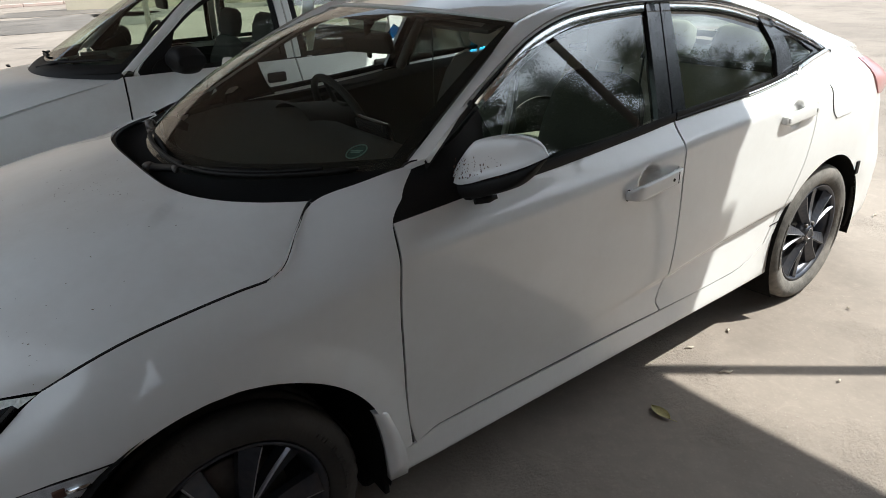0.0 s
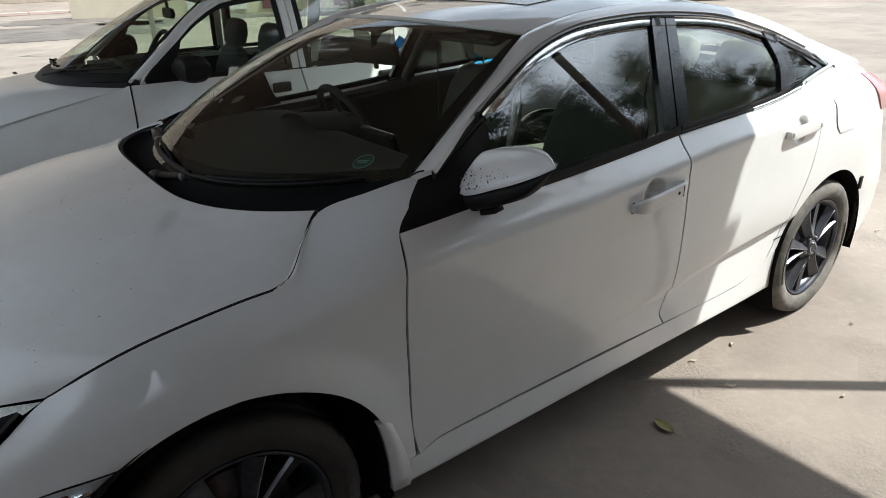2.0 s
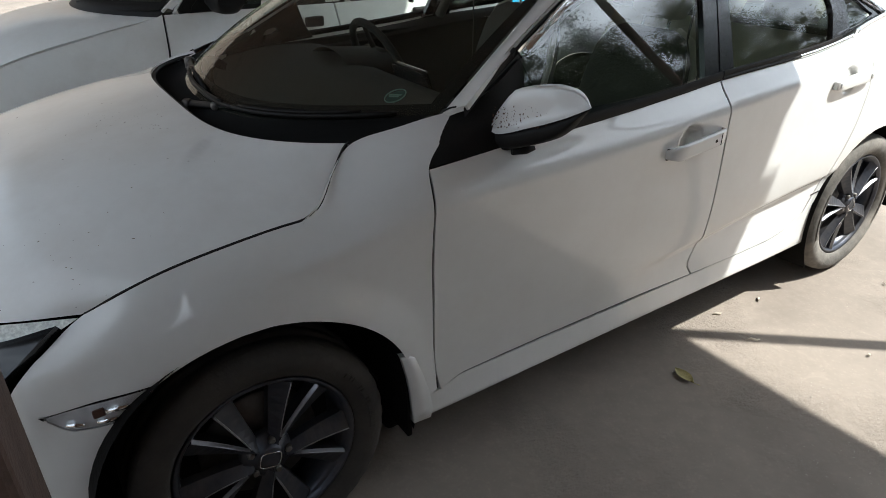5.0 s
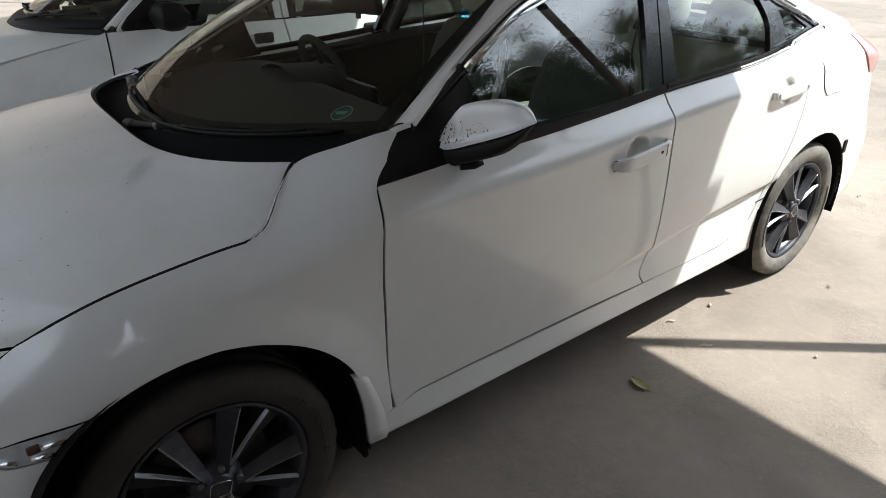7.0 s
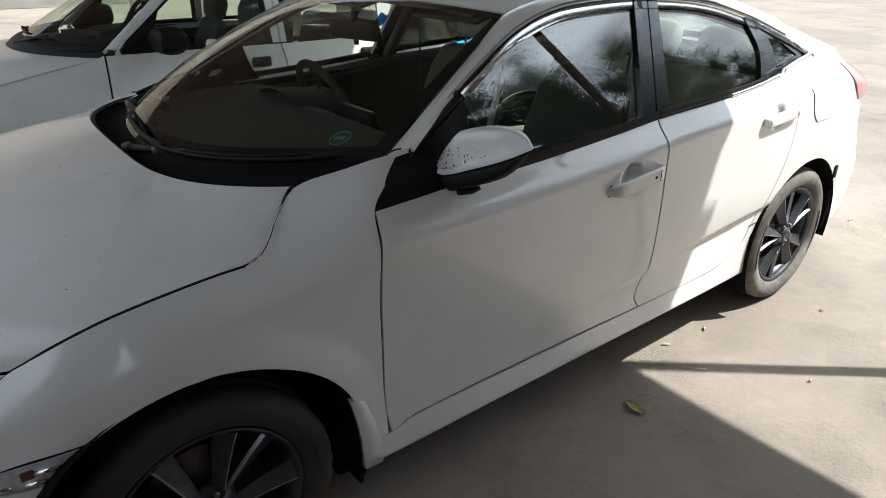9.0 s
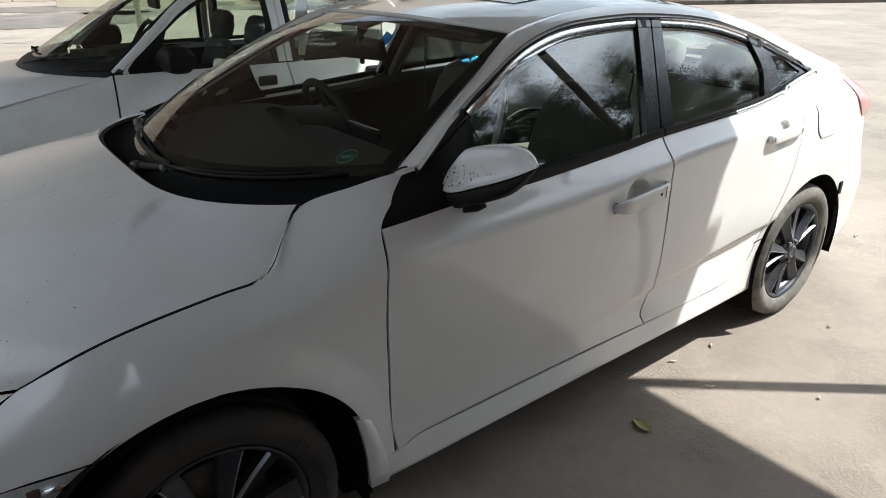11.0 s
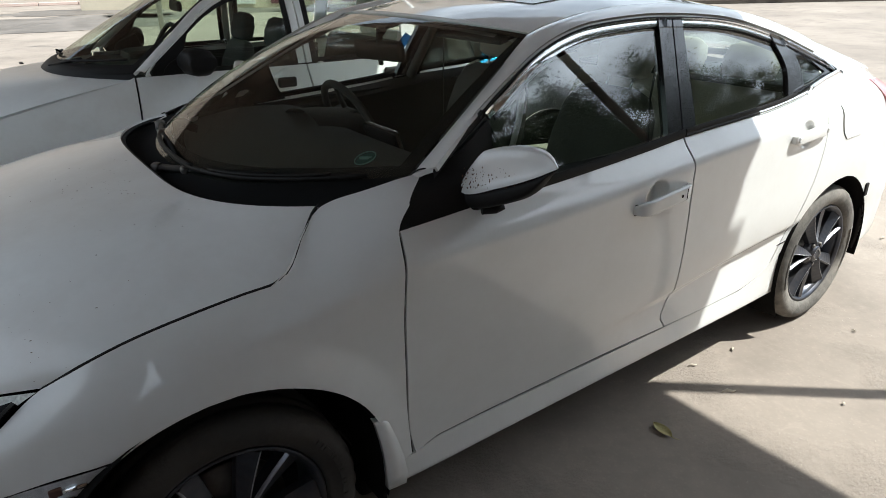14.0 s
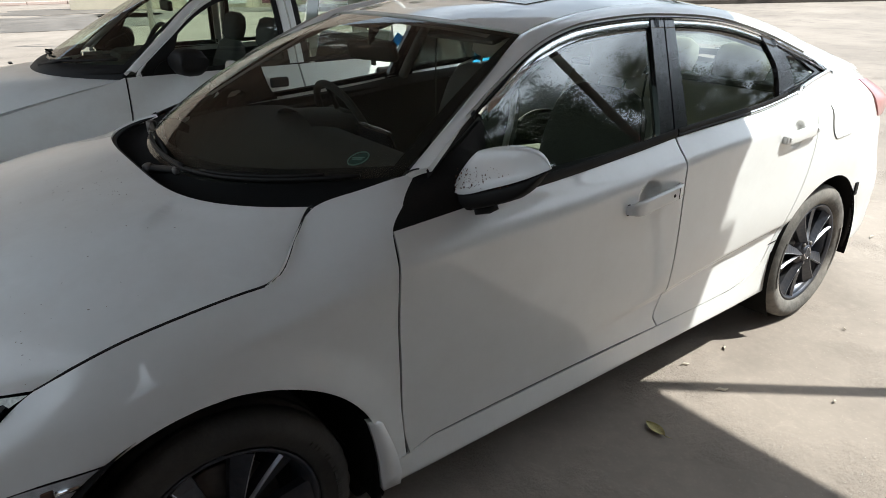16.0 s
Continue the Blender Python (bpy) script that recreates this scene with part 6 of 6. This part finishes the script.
tagged(new("hedge", me), "dense dark green hedge under the yard trees", "hedge", kind="stuff")
# across the yard
WALLP = material("cream_wall", (0.55, 0.48, 0.36), .9, vary=.12, scale=2, fine=30)
PALE = material("whitewash", (0.66, 0.64, 0.60), .9, vary=.1, scale=3, fine=30)
MAROON = material("maroon_paint", (0.14, 0.05, 0.06), .85, vary=.2, scale=3)
SOIL = material("planting_soil", (0.055, 0.045, 0.036), .98, vary=.3, scale=2, fine=30, bump=.4)
SHRUB = material("shrub_leaf", (0.07, 0.085, 0.04), .6, vary=.4, scale=4, fine=20)
FAR = Matrix.Translation((30.2, 11.4, 0)) @ Matrix.Rotation(math.atan2(-2.2, 4.9), 4, "Z")
tagged(part("planting_bed", box(bmesh.new(), FAR @ Vector((0, .6, .05)), (44, 1.6, .22), .03, FAR.to_3x3()), SOIL), "narrow bed of dry soil along the far wall", "flower bed", kind="structure")
wall = tagged(part("wall_far", box(bmesh.new(), FAR @ Vector((0, 3.2, 1.1)), (60, .25, 2.2), .01, FAR.to_3x3()), WALLP), "long cream boundary wall beyond the trees", "wall", kind="structure")
rnd = random.Random(3)
x = -26.0
while x < 26:
    w = rnd.uniform(.7, 1.3)
    part("panel", box(bmesh.new(), FAR @ Vector((x + w / 2, 3.05, .32)), (w - .12, .06, rnd.uniform(.25, .45)), .01, FAR.to_3x3()), rnd.choice((PALE, MAROON, PALE, KERB)), wall)
    x += w + rnd.uniform(.1, .5)
for k in range(-8, 9):
    p = FAR @ Vector((k * 2.45 + rnd.uniform(-.25, .25), .5, .1))
    tree(p.x, p.y, rnd.uniform(5, 6.5), 1.7, 40 + k, 900, "young tree with a dark trunk beside the far wall", .17, .45)
for k in range(-10, 11):
    p = FAR @ Vector((k * 2.0 + rnd.uniform(-.5, .5), .9, .15))
    root = new("shrub")
    root.location = p
    tagged(root, "thin dry shrub in the planting bed", "shrub", "bed shrubs")
    b = bmesh.new()
    for i in range(7):
        a = rnd.uniform(0, 6.28)
        tube(b, [(0, 0, -.1), (.12 * math.cos(a), .12 * math.sin(a), .3), (.3 * math.cos(a), .3 * math.sin(a), rnd.uniform(.5, .9))], [.02, .014, .005], 5)
    part("stems", b, BARK, root)
    verts, faces = [], []
    for i in range(120):
        q = Vector((rnd.gauss(0, .25), rnd.gauss(0, .25), abs(rnd.gauss(.5, .25))))
        u = Vector((rnd.gauss(0, 1), rnd.gauss(0, 1), rnd.gauss(0, 1))).normalized() * .06
        v = u.orthogonal().normalized() * .03
        j = len(verts)
        verts += [q - u, q + v, q + u, q - v]
        faces.append((j, j + 1, j + 2, j + 3))
    me = bpy.data.meshes.new("foliage")
    me.from_pydata(verts, [], faces)
    me.materials.append(SHRUB)
    new("foliage", me).parent = root
POSTM = material("pale_post", (0.50, 0.49, 0.44), .7, vary=.1, scale=3)
for px, py in ((3.35, 12.5), (9.5, 13.5)):
    p = part("lamp_post", tube(bmesh.new(), [(px, py, 0), (px, py, 4.5)], .055, 14), POSTM)
    part("base_plate", box(bmesh.new(), (px, py, .02), (.24, .24, .04), .006), POSTM, p)
    part("lamp_arm", tube(bmesh.new(), [(px, py, 4.4), (px + .3, py, 4.75), (px + .9, py, 4.8)], .03, 8), POSTM, p)
    tagged(p, "slim pale lamp post in the yard", "post", "yard posts")

# unseen walls added round the bay to hold back light and fill reflections
BRICKW = material("brown_brick_wall", (0.11, 0.075, 0.058), .92, vary=.2, scale=3, fine=30, bump=.4)
tagged(part("added_wall_west", box(bmesh.new(), (-22, 2, 1.5), (.3, 60, 3.0), .01), BRICKW), "unseen brown wall added far off to close in the yard", "wall", kind="structure")
tagged(part("added_wall_front", box(bmesh.new(), (-4.2, -3.50, .90), (.25, 3.2, 1.8), .02), BRICKW), "unseen low brown wall added to keep light off the front wheel", "wall", kind="structure")
tagged(part("added_wall_south", box(bmesh.new(), (-2.2, -5.2, 1.62), (10.4, .3, 3.24), .01), BRICKW), "unseen brown wall added behind the view to darken the bay", "wall", kind="structure")
# added out of view so the windshield reflects tan instead of sky
tagged(part("added_wall_north", box(bmesh.new(), (2.0, 46.0, 7.0), (80, .4, 14), .02), material("tan_backdrop", (0.30, 0.25, 0.20), .9, vary=.2, scale=.6, fine=8)), "unseen tall tan wall added for the windshield to reflect", "wall", kind="structure")

# ---- litter ----
LEAFDRY = material("dry_leaf", (0.30, 0.26, 0.11), .7, vary=.3, scale=30, fine=200)
TWIG = material("pale_scrap", (0.40, 0.35, 0.28), .8, vary=.2, scale=30)


def fallen_leaf(x, y, size, turn, label, mat):
    b = bmesh.new()
    P = []
    for t in np.linspace(0, 1, 11):
        w = size * .24 * math.sin(math.pi * t) ** .8 + .0006
        P.append([(size * (t - .5), w * s, .001 + .006 * s * s) for s in np.linspace(-1, 1, 7)])
    sheet(b, np.array(P), depth=.0008)
    ob = part("leaf", b, mat)
    ob.matrix_basis = pose(x, y, 0.0, 0, 0, turn)
    part("stalk", tube(bmesh.new(), [(size * .5, 0, .002), (size * .62, .004, .003), (size * .75, .012, .002)], .0012, 5), mat, ob)
    return tagged(ob, label, "leaf", "ground litter")


fallen_leaf(1.472, -1.004, .090, -98, "curled yellow-green leaf lying on the ground", LEAFDRY)


def scrap(x, y, ln, turn, label="small pale scrap of litter on the ground"):
    b = bmesh.new()
    tube(b, [(-ln / 2, 0, .003), (-ln * .1, ln * .10, .005), (ln * .2, -ln * .06, .005), (ln / 2, ln * .12, .003)], [.002, .006, .005, .0015], 6, flat=.5)
    ob = part("litter_scrap", b, TWIG)
    ob.matrix_basis = pose(x, y, 0, 0, 0, turn)
    tagged(ob, label, "litter", "ground litter")
for x, y, ln, a in ((4.03, -.68, .07, 10), (1.875, -1.015, .06, -34), (2.165, -.849, .035, 35), (1.917, -.822, .040, -30), (2.748, -1.09, .02, 60), (2.152, -1.318, .02, 15)):
    scrap(x, y, ln, a)
# crumbled concrete by the bay's edge
CHIP = material("concrete_chips", (0.33, 0.30, 0.26), .9, vary=.3, scale=30, fine=120)
rnd = random.Random(21)
bm = bmesh.new()
for k in range(760):
    if k < 560:
        x, y = rnd.gauss(1.72, .20), rnd.gauss(-1.50, .14)
    elif k < 680:
        x, y = rnd.gauss(2.7, .30), rnd.gauss(-1.05, .12)
    else:
        x, y = rnd.uniform(1.2, 4.2), rnd.uniform(-2.0, -.6)
    r = .0005 + .0016 * rnd.random() ** 3
    t = Matrix.Translation((x, y, r * .1)) @ Matrix.Rotation(rnd.random() * 6.28, 4, "Z") @ Matrix.Diagonal((rnd.uniform(1, 3), 1, .35, 1))
    bmesh.ops.create_cone(bm, segments=4, radius1=r, radius2=r * .6, depth=r, cap_ends=True, matrix=t)
tagged(part("grit", bm, CHIP), "loose pale concrete chips scattered on the ground", "grit", kind="stuff")
